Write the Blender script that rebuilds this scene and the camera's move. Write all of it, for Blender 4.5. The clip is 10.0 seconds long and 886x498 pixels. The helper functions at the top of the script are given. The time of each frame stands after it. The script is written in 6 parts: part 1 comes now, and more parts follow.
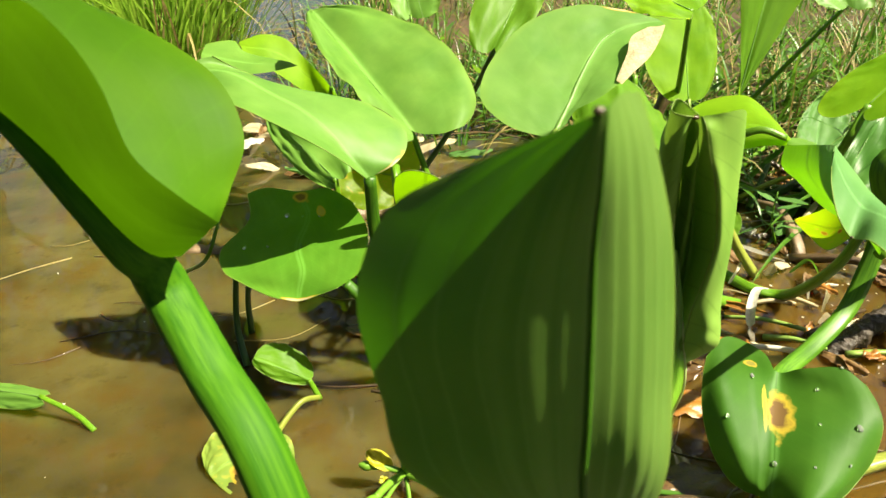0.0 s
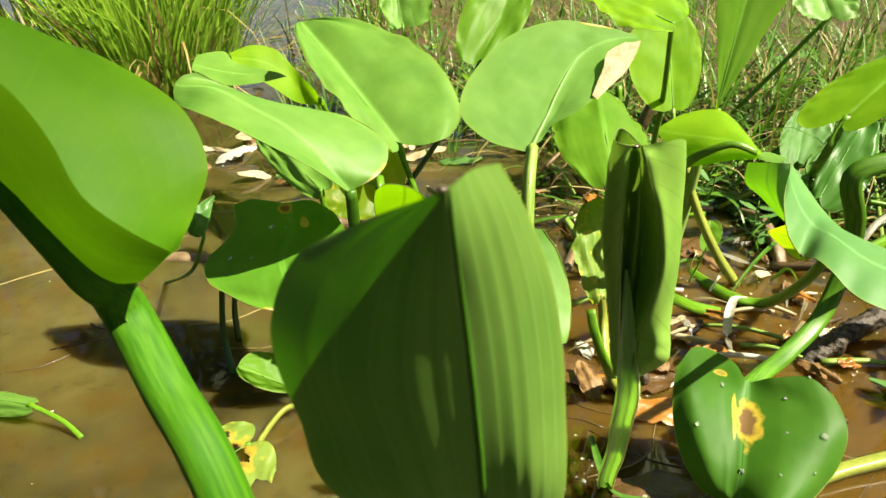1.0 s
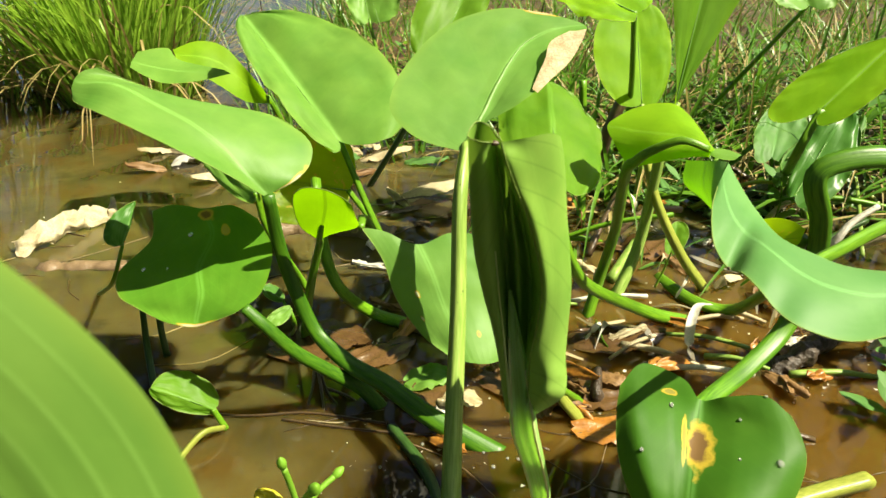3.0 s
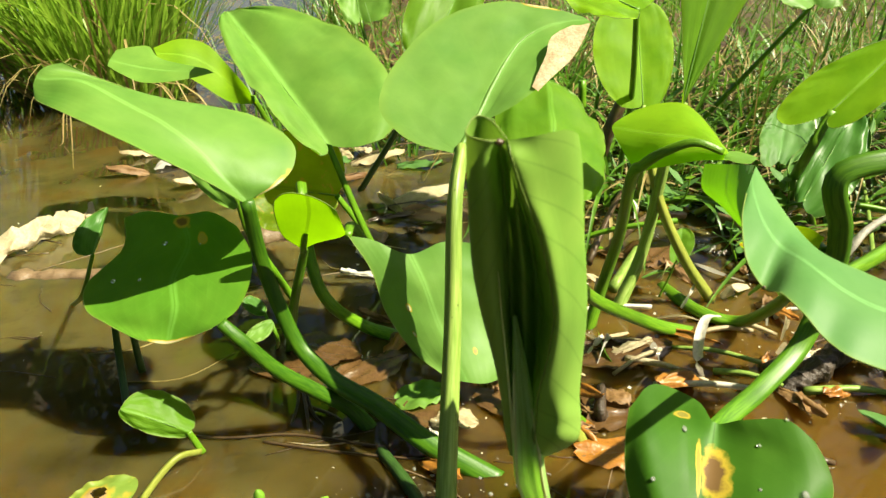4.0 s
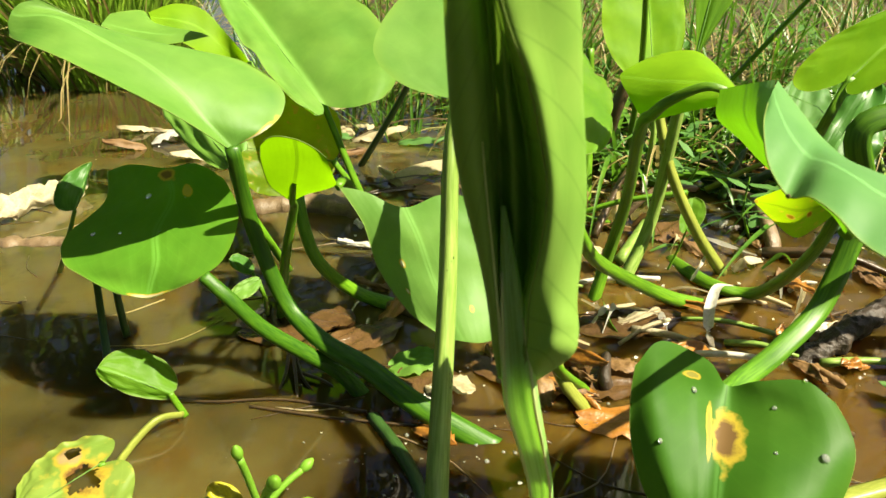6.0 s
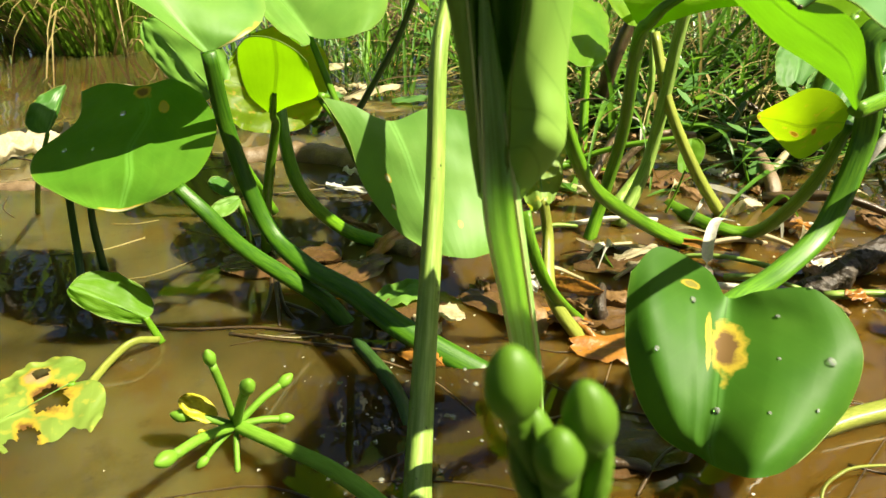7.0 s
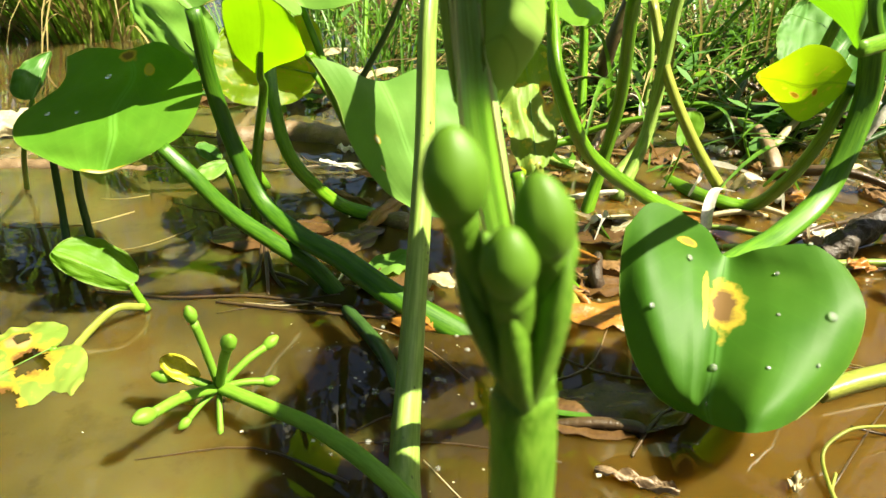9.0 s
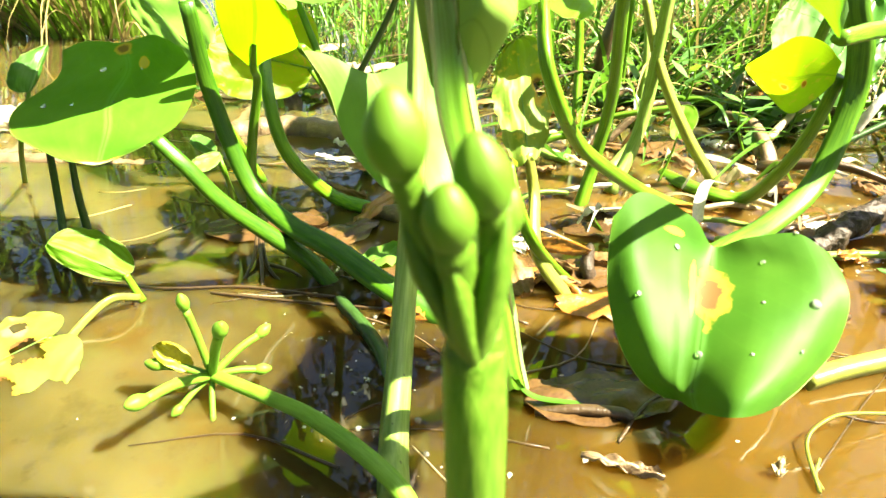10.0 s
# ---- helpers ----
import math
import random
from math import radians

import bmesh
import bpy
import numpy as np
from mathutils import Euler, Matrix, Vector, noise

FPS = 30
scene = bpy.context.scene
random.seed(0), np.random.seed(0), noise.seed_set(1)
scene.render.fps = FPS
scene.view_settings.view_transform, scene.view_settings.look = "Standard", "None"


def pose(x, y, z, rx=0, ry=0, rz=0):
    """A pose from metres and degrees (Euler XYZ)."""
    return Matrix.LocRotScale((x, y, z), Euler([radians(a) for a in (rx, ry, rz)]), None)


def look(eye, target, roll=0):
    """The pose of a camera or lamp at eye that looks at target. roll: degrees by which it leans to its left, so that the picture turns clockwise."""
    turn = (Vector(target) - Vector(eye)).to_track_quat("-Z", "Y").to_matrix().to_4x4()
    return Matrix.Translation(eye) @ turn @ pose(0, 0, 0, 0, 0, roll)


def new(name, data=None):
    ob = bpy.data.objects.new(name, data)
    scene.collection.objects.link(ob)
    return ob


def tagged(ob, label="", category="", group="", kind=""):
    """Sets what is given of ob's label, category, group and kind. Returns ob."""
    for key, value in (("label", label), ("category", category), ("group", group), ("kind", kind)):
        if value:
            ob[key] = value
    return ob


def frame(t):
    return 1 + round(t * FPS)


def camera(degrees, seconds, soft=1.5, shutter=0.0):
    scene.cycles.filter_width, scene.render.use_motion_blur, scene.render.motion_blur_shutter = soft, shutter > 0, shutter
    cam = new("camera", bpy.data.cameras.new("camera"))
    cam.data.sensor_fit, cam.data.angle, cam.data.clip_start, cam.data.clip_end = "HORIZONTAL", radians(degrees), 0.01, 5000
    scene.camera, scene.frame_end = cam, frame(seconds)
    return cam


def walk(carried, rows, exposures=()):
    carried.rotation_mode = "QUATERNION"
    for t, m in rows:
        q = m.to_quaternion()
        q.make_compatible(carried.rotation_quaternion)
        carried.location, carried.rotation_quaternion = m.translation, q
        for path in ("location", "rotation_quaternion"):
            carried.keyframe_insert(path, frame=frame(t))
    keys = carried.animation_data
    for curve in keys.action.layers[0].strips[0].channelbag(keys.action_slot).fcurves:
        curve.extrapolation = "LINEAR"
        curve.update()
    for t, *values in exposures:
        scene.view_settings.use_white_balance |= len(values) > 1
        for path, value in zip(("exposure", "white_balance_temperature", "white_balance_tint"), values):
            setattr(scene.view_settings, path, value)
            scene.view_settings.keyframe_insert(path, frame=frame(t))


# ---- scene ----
cam = camera(66.0, 10.0)
PATH = [
    (0, (0.124, 0.063, 0.51), (0.021, 1.836, -0.408), 0.1),
    (0.5, (0.129, 0.058, 0.522), (0.017, 1.831, -0.397), 0.0),
    (1, (0.147, 0.054, 0.526), (0.043, 1.831, -0.386), 0.1),
    (1.5, (0.172, 0.065, 0.521), (0.063, 1.843, -0.389), -0.0),
    (2, (0.202, 0.082, 0.511), (0.094, 1.86, -0.398), -0.3),
    (2.5, (0.216, 0.102, 0.507), (0.106, 1.8765, -0.4095), -0.5),
    (4, (0.213, 0.163, 0.4885), (0.128, 1.945, -0.415), -0.2),
    (4.5, (0.215, 0.199, 0.466), (0.12, 1.976, -0.448), -0.2),
    (5, (0.235, 0.203, 0.466), (0.118, 1.982, -0.4415), -0.9),
    (6.3, (0.221, 0.172, 0.414), (0.115, 1.954, -0.489), 0.2),
    (6.5, (0.221, 0.172, 0.398), (0.113, 1.949, -0.514), 0.1),
    (7, (0.232, 0.17, 0.361), (0.132, 1.945, -0.554), 0.3),
    (7.5, (0.238, 0.17, 0.343), (0.137, 1.947, -0.569), 0.2),
    (8, (0.242, 0.166, 0.332), (0.138, 1.939, -0.588), 0.1),
    (8.5, (0.243, 0.166, 0.327), (0.14, 1.941, -0.59), 0.2),
    (9, (0.242, 0.169, 0.327), (0.134, 1.945, -0.588), 0.1),
    (9.5, (0.248, 0.167, 0.326), (0.14, 1.941, -0.591), 0.2),
    (10, (0.251, 0.162, 0.324), (0.138, 1.934, -0.596), 0.0),
]
EXPOSURES = [(0.0, 1.96), (2.5, 1.80), (5.0, 1.79), (6.5, 1.91), (8.5, 2.02), (9.0, 2.30), (9.5, 2.80), (10.0, 3.35)]
cam.data.dof.use_dof = True
cam.data.dof.focus_distance, cam.data.dof.aperture_fstop = 0.75, 24.0
walk(cam, [(t, look(eye, target, roll)) for t, eye, target, roll in PATH], EXPOSURES)

# ---- world and sun ----
TO_SUN = Vector((0.60, -0.09, 0.80)).normalized()
world = bpy.data.worlds.new("world")
scene.world = world
world.use_nodes = True
wn = world.node_tree.nodes
sky = wn.new("ShaderNodeTexSky")
sky.sky_type = "NISHITA"
sky.sun_disc = False
sky.dust_density = 3.0
sky.sun_elevation = math.asin(TO_SUN.z)
sky.sun_rotation = math.atan2(TO_SUN.x, TO_SUN.y)
wn["Background"].inputs["Strength"].default_value = 0.036
world.node_tree.links.new(sky.outputs[0], wn["Background"].inputs["Color"])
sun_data = bpy.data.lights.new("sun", "SUN")
sun_data.energy, sun_data.angle, sun_data.color = 5.0, radians(0.6), (1.0, 0.92, 0.69)
sun = new("sun", sun_data)
sun.matrix_world = look((3, 0, 4), Vector((3, 0, 4)) - TO_SUN)


# ---- materials ----
def mat_start(name):
    m = bpy.data.materials.new(name)
    m.use_nodes = True
    t = m.node_tree
    return m, t.nodes, t.links, t.nodes["Principled BSDF"]


def val(n, l, op, a, b=None, c=None, clamp=False):
    k = n.new("ShaderNodeMath")
    k.operation, k.use_clamp = op, clamp
    for i, v in enumerate((a, b, c)):
        if v is None:
            continue
        if isinstance(v, (int, float)):
            k.inputs[i].default_value = v
        else:
            l.new(v, k.inputs[i])
    return k.outputs[0]


def mixc(n, l, f, a, b):
    k = n.new("ShaderNodeMix")
    k.data_type = "RGBA"
    for i, v in ((0, f), (6, a), (7, b)):
        if isinstance(v, (int, float)):
            k.inputs[i].default_value = v
        elif isinstance(v, tuple):
            k.inputs[i].default_value = (*v, 1)
        else:
            l.new(v, k.inputs[i])
    return k.outputs[2]


def noise_of(n, l, scale, detail=3.0, vec=None, rough=0.55):
    k = n.new("ShaderNodeTexNoise")
    k.inputs["Scale"].default_value, k.inputs["Detail"].default_value, k.inputs["Roughness"].default_value = scale, detail, rough
    if vec is None:
        c = n.new("ShaderNodeTexCoord")
        vec = c.outputs["Object"]
    l.new(vec, k.inputs["Vector"])
    return k.outputs[0]


def ramp(n, l, fac, *stops):
    k = n.new("ShaderNodeValToRGB")
    while len(k.color_ramp.elements) < len(stops):
        k.color_ramp.elements.new(0.5)
    for e, (p, c) in zip(k.color_ramp.elements, stops):
        e.position, e.color = p, (*c, 1) if isinstance(c, tuple) else (c, c, c, 1)
    l.new(fac, k.inputs[0])
    return k.outputs[0]


def bump(n, l, height, strength, dist, shader_normal):
    k = n.new("ShaderNodeBump")
    k.inputs["Strength"].default_value, k.inputs["Distance"].default_value = strength, dist
    l.new(height, k.inputs["Height"])
    l.new(k.outputs[0], shader_normal)
    return k.outputs[0]


def leaf_mat(name, top, glow, share=0.42, rough=0.46, spots=(), veins=1.0, pleats=7.0, freckle=0.0, spec=0.18, rungs=0.22, ink=0.09, wide=1.0, rung_tone=1.55):
    """A waxy leaf: arched veins along the blade, fine cross veins, light that shines through, stains at (u, s)."""
    m, n, l, p = mat_start(name)
    uv = n.new("ShaderNodeTexCoord").outputs["UV"]
    sep = n.new("ShaderNodeSeparateXYZ")
    l.new(uv, sep.inputs[0])
    u, s = sep.outputs[0], sep.outputs[1]
    off = val(n, l, "ABSOLUTE", val(n, l, "SUBTRACT", val(n, l, "MULTIPLY", u, 2.0), 1.0))
    stripe = val(n, l, "PINGPONG", val(n, l, "MULTIPLY", off, pleats), 0.5)
    line = ramp(n, l, stripe, (0.0, 1.0), (0.025 * wide, 0.35), (0.06 * wide, 0.0))
    cross = n.new("ShaderNodeTexWave")
    cross.bands_direction = "Y"
    cross.inputs["Scale"].default_value, cross.inputs["Distortion"].default_value = 26.0, 3.0
    cross.inputs["Detail"].default_value, cross.inputs["Detail Scale"].default_value = 2.0, 4.0
    l.new(uv, cross.inputs["Vector"])
    mid = ramp(n, l, off, (0.0, 0.0), (0.012, 1.0), (0.03, 0.9), (0.06, 0.0))
    groove = ramp(n, l, off, (0.0, 1.0), (0.014, 0.0))
    big = noise_of(n, l, 22.0, 4.0)
    fine = noise_of(n, l, 420.0, 2.0)
    patch = ramp(n, l, noise_of(n, l, 7.0, 3.0), (0.35, 0.0), (0.65, 1.0))
    side = val(n, l, "ABSOLUTE", val(n, l, "SUBTRACT", val(n, l, "FRACT", val(n, l, "ADD", val(n, l, "MULTIPLY", s, 9.0), val(n, l, "MULTIPLY", val(n, l, "POWER", off, 0.6), -3.5))), 0.5))
    rung = ramp(n, l, side, (0.0, 1.0), (0.06, 0.0))
    hue = ramp(n, l, big, (0.32, 0.0), (0.68, 1.0))
    dark = tuple(c * k for c, k in zip(top, (0.8, 0.88, 0.8)))
    lite = tuple(min(1, c * k) for c, k in zip(top, (1.25, 1.1, 1.2)))
    col = mixc(n, l, hue, dark, lite)
    col = mixc(n, l, val(n, l, "MULTIPLY", line, ink * veins), col, tuple(min(1, c * 1.7 + 0.02) for c in top))
    col = mixc(n, l, val(n, l, "MULTIPLY", mid, 0.6), col, tuple(min(1, c * 1.9 + 0.03) for c in top))
    col = mixc(n, l, val(n, l, "MULTIPLY", ramp(n, l, fine, (0.4, 0.0), (0.75, 1.0)), 0.18), col, dark)
    gl = mixc(n, l, hue, tuple(c * 0.75 for c in glow), glow)
    gl = mixc(n, l, val(n, l, "MULTIPLY", line, min(0.9, 0.22 * veins * wide)), gl, tuple(c * 0.55 for c in glow))
    gl = mixc(n, l, val(n, l, "MULTIPLY", mid, 0.7), gl, tuple(c * 0.35 for c in glow))
    col = mixc(n, l, val(n, l, "MULTIPLY", patch, 0.35), col, tuple(c * k for c, k in zip(top, (1.35, 1.05, 1.7))))
    col = mixc(n, l, val(n, l, "MULTIPLY", rung, rungs * veins), col, tuple(c * rung_tone for c in top))
    col = mixc(n, l, val(n, l, "MULTIPLY", groove, 0.12), col, tuple(c * 0.3 for c in top))
    edge = ramp(n, l, off, (0.90, 0.0), (1.0, 0.5))
    col = mixc(n, l, edge, col, tuple(c * k for c, k in zip(top, (1.7, 1.25, 1.2))))
    if freckle:
        fr = noise_of(n, l, 120.0, 2.0)
        fm = val(n, l, "MULTIPLY", ramp(n, l, fr, (0.60, 0.0), (0.68, 1.0)), freckle)
        col = mixc(n, l, fm, col, (0.50, 0.42, 0.05))
        gl = mixc(n, l, fm, gl, (0.6, 0.40, 0.02))
    wob = val(n, l, "MULTIPLY", val(n, l, "SUBTRACT", noise_of(n, l, 55.0, 5.0), 0.5), 1.5)
    for u0, s0, ru, rs, core in spots:
        du = val(n, l, "DIVIDE", val(n, l, "SUBTRACT", u, u0), ru)
        ds = val(n, l, "DIVIDE", val(n, l, "SUBTRACT", s, s0), rs)
        d = val(n, l, "SQRT", val(n, l, "ADD", val(n, l, "MULTIPLY", du, du), val(n, l, "MULTIPLY", ds, ds)))
        d = val(n, l, "ADD", d, wob)
        halo = ramp(n, l, d, (0.75, 1.0), (1.05, 0.0))
        inner = ramp(n, l, d, (0.45, 1.0), (0.72, 0.0))
        col = mixc(n, l, halo, col, (0.38, 0.29, 0.03))
        col = mixc(n, l, inner, col, core)
        gl = mixc(n, l, halo, gl, (0.55, 0.36, 0.03))
        gl = mixc(n, l, inner, gl, tuple(c * 0.5 for c in core))
    l.new(col, p.inputs["Base Color"])
    p.inputs["Specular IOR Level"].default_value = spec
    rg = val(n, l, "ADD", rough - 0.08, val(n, l, "MULTIPLY", big, 0.2))
    l.new(rg, p.inputs["Roughness"])
    h = val(n, l, "ADD", val(n, l, "MULTIPLY", ramp(n, l, stripe, (0.0, 0.0), (0.2, 0.6), (0.5, 1.0)), 0.22 * veins), val(n, l, "ADD", val(n, l, "MULTIPLY", cross.outputs[0], 0.008), val(n, l, "ADD", val(n, l, "MULTIPLY", fine, 0.10), val(n, l, "MULTIPLY", noise_of(n, l, 45.0, 1.0), 0.25))))
    bn = bump(n, l, h, 0.4, 0.0009, p.inputs["Normal"])
    tr = n.new("ShaderNodeBsdfTranslucent")
    l.new(gl, tr.inputs["Color"])
    l.new(bn, tr.inputs["Normal"])
    mx = n.new("ShaderNodeMixShader")
    mx.inputs[0].default_value = share
    l.new(p.outputs[0], mx.inputs[1])
    l.new(tr.outputs[0], mx.inputs[2])
    l.new(mx.outputs[0], n["Material Output"].inputs[0])
    return m


def stem_mat(name, a, b, speck=0.5, rough=0.4, share=0.05, spec=0.28):
    """A juicy ribbed stalk with streaks along it and dark specks."""
    m, n, l, p = mat_start(name)
    uv = n.new("ShaderNodeTexCoord").outputs["UV"]
    mp = n.new("ShaderNodeMapping")
    mp.inputs["Scale"].default_value = (9.0, 1.2, 1.0)
    l.new(uv, mp.inputs[0])
    streak = noise_of(n, l, 3.0, 4.0, mp.outputs[0])
    big = noise_of(n, l, 18.0, 3.0)
    col = mixc(n, l, ramp(n, l, streak, (0.35, 0.0), (0.65, 1.0)), a, b)
    col = mixc(n, l, val(n, l, "MULTIPLY", ramp(n, l, big, (0.4, 0.0), (0.7, 1.0)), 0.35), col, tuple(c * 0.55 for c in a))
    vo = n.new("ShaderNodeTexVoronoi")
    vo.inputs["Scale"].default_value = 130.0
    l.new(n.new("ShaderNodeTexCoord").outputs["Object"], vo.inputs["Vector"])
    sp = val(n, l, "MULTIPLY", ramp(n, l, vo.outputs["Distance"], (0.10, 1.0), (0.20, 0.0)), val(n, l, "MULTIPLY", ramp(n, l, noise_of(n, l, 40.0), (0.52, 0.0), (0.62, 1.0)), speck))
    col = mixc(n, l, sp, col, (0.02, 0.025, 0.008))
    l.new(col, p.inputs["Base Color"])
    p.inputs["Roughness"].default_value, p.inputs["Specular IOR Level"].default_value = rough, spec
    bump(n, l, val(n, l, "ADD", streak, val(n, l, "MULTIPLY", noise_of(n, l, 300.0), 0.3)), 0.35, 0.0008, p.inputs["Normal"])
    if share:
        tr = n.new("ShaderNodeBsdfTranslucent")
        tr.inputs["Color"].default_value = (b[0] * 1.6, min(1, b[1] * 1.6), b[2], 1)
        mx = n.new("ShaderNodeMixShader")
        mx.inputs[0].default_value = share
        l.new(p.outputs[0], mx.inputs[1])
        l.new(tr.outputs[0], mx.inputs[2])
        l.new(mx.outputs[0], n["Material Output"].inputs[0])
    return m


def litter_mat(name, a, b, rough=0.6, share=0.25, bumps=0.5, scale=60.0):
    """Dead plant matter, bark or mud: two tones, grain and relief; varies from piece to piece."""
    m, n, l, p = mat_start(name)
    k1, k2 = noise_of(n, l, scale, 5.0), noise_of(n, l, scale * 6, 3.0)
    ob = n.new("ShaderNodeObjectInfo").outputs["Random"]
    isl = n.new("ShaderNodeNewGeometry").outputs["Random Per Island"]
    mixv = val(n, l, "ADD", ramp(n, l, k1, (0.3, 0.0), (0.7, 0.6)), val(n, l, "MULTIPLY", val(n, l, "FRACT", val(n, l, "ADD", ob, isl)), 0.4), clamp=True)
    col = mixc(n, l, mixv, a, b)
    col = mixc(n, l, val(n, l, "MULTIPLY", ramp(n, l, k2, (0.45, 0.0), (0.7, 1.0)), 0.4), col, tuple(c * 0.4 for c in a))
    l.new(col, p.inputs["Base Color"])
    p.inputs["Roughness"].default_value = rough
    bump(n, l, val(n, l, "ADD", k1, val(n, l, "MULTIPLY", k2, 0.5)), bumps, 0.003, p.inputs["Normal"])
    if share:
        tr = n.new("ShaderNodeBsdfTranslucent")
        l.new(col, tr.inputs["Color"])
        mx = n.new("ShaderNodeMixShader")
        mx.inputs[0].default_value = share
        l.new(p.outputs[0], mx.inputs[1])
        l.new(tr.outputs[0], mx.inputs[2])
        l.new(mx.outputs[0], n["Material Output"].inputs[0])
    return m


def water_mat():
    """Muddy pond water: silt that scatters light below a clear wet surface with faint ripples."""
    m, n, l, p = mat_start("muddy_water")
    co = n.new("ShaderNodeTexCoord").outputs["Object"]
    k1, k2, k3 = noise_of(n, l, 3.2, 4.0, co), noise_of(n, l, 11.0, 5.0, co), noise_of(n, l, 40.0, 4.0, co)
    silt = mixc(n, l, ramp(n, l, k1, (0.35, 0.0), (0.65, 1.0)), (0.020, 0.0160, 0.0040), (0.076, 0.063, 0.018))
    silt = mixc(n, l, val(n, l, "MULTIPLY", ramp(n, l, k2, (0.5, 0.0), (0.66, 1.0)), 0.6), silt, (0.055, 0.030, 0.004))
    silt = mixc(n, l, val(n, l, "MULTIPLY", ramp(n, l, k2, (0.30, 1.0), (0.42, 0.0)), 0.5), silt, (0.018, 0.014, 0.003))
    silt = mixc(n, l, val(n, l, "MULTIPLY", ramp(n, l, k3, (0.60, 0.0), (0.72, 1.0)), 0.35), silt, (0.020, 0.014, 0.003))
    gap = n.new("ShaderNodeVectorMath")
    gap.operation = "DISTANCE"
    l.new(co, gap.inputs[0])
    gap.inputs[1].default_value = (0.47, 0.74, 0.0)
    near = ramp(n, l, val(n, l, "ADD", gap.outputs["Value"], val(n, l, "MULTIPLY", k2, 0.3)), (0.34, 0.75), (0.62, 0.0))
    silt = mixc(n, l, near, silt, (0.066, 0.033, 0.004))
    # Clearer water patch, darkened further to stand in for the clump's shade.
    shade_gap = n.new("ShaderNodeVectorMath")
    shade_gap.operation = "DISTANCE"
    l.new(co, shade_gap.inputs[0])
    shade_gap.inputs[1].default_value = (0.21, 0.57, 0.0)
    clear = ramp(n, l, val(n, l, "ADD", shade_gap.outputs["Value"], val(n, l, "MULTIPLY", k2, 0.16)), (0.12, 0.8), (0.24, 0.0))
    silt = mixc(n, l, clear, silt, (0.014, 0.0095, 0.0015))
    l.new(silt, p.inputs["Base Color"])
    p.subsurface_method = "BURLEY"
    p.inputs["Subsurface Weight"].default_value = 1.0
    p.inputs["Subsurface Radius"].default_value = (1.0, 0.7, 0.25)
    p.inputs["Subsurface Scale"].default_value = 0.03
    p.inputs["Roughness"].default_value, p.inputs["IOR"].default_value = 0.02, 1.4
    w1, w2 = noise_of(n, l, 9.0, 2.0, co), noise_of(n, l, 48.0, 2.0, co)
    bump(n, l, val(n, l, "ADD", w1, val(n, l, "MULTIPLY", w2, 0.10)), 0.14, 0.006, p.inputs["Normal"])
    return m


def glass_mat(name):
    m, n, l, p = mat_start(name)
    p.inputs["Base Color"].default_value = (0.95, 1.0, 0.90, 1)
    p.inputs["Roughness"].default_value, p.inputs["IOR"].default_value, p.inputs["Transmission Weight"].default_value = 0.02, 1.33, 0.88
    return m


PALE_ROT = (0.46, 0.38, 0.22)
BROWN_ROT = (0.15, 0.075, 0.02)
M_LEAF = leaf_mat("leaf_green", (0.093, 0.223, 0.0124), (0.25, 0.499, 0.00624), share=0.5)
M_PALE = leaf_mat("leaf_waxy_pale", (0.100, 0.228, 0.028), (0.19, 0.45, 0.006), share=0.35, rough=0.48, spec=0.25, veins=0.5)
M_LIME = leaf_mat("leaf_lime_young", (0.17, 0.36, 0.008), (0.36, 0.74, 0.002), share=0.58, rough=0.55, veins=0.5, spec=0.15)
M_DEEP = leaf_mat("leaf_deep_green", (0.0465, 0.136, 0.0186), (0.109, 0.281, 0.0078), share=0.3, rough=0.34)
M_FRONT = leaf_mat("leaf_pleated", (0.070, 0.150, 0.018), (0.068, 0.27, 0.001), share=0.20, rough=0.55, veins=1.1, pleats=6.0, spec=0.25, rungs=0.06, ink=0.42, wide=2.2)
M_FOLD = leaf_mat("leaf_green_folded", (0.046, 0.135, 0.003), (0.085, 0.22, 0.001), share=0.40, spec=0.07, veins=0.7)
M_STEM = stem_mat("stalk_green", (0.046, 0.130, 0.003), (0.115, 0.240, 0.008))
M_STEM_THICK = stem_mat("stalk_thick", (0.020, 0.080, 0.002), (0.042, 0.125, 0.003), speck=0.15, rough=0.6, share=0.0, spec=0.10)
# Darker stalk green; the shade under the leaves is put into the colour.
M_STEM_SHADED = stem_mat("stalk_green_shaded", (0.018, 0.070, 0.002), (0.050, 0.130, 0.004), speck=0.7)
M_STEM_MID = stem_mat("stalk_mid_green", (0.030, 0.098, 0.003), (0.080, 0.190, 0.007), speck=0.6)
M_STEM_PALE = stem_mat("stalk_pale", (0.12, 0.205, 0.028), (0.24, 0.34, 0.075), speck=0.9)
M_STEM_DARK = stem_mat("stalk_dark", (0.0174, 0.0435, 0.00812), (0.03, 0.072, 0.0132), speck=0.9, share=0.0)
M_STEM_YEL = stem_mat("stalk_yellowed", (0.151, 0.18, 0.0232), (0.228, 0.252, 0.042), speck=0.6)
M_RIB = stem_mat("leaf_rib", (0.087, 0.197, 0.029), (0.144, 0.264, 0.054), speck=0.0, share=0.2)
M_RIM = stem_mat("leaf_rim", (0.151, 0.244, 0.0464), (0.204, 0.276, 0.06), speck=0.0, share=0.3)
M_SPIKE = stem_mat("flower_spike_green", (0.055, 0.140, 0.005), (0.125, 0.240, 0.020), speck=0.0, rough=0.5, share=0.22)
M_BUD = stem_mat("bud_green", (0.040, 0.125, 0.004), (0.075, 0.185, 0.008), speck=0.0, rough=0.5, share=0.15)
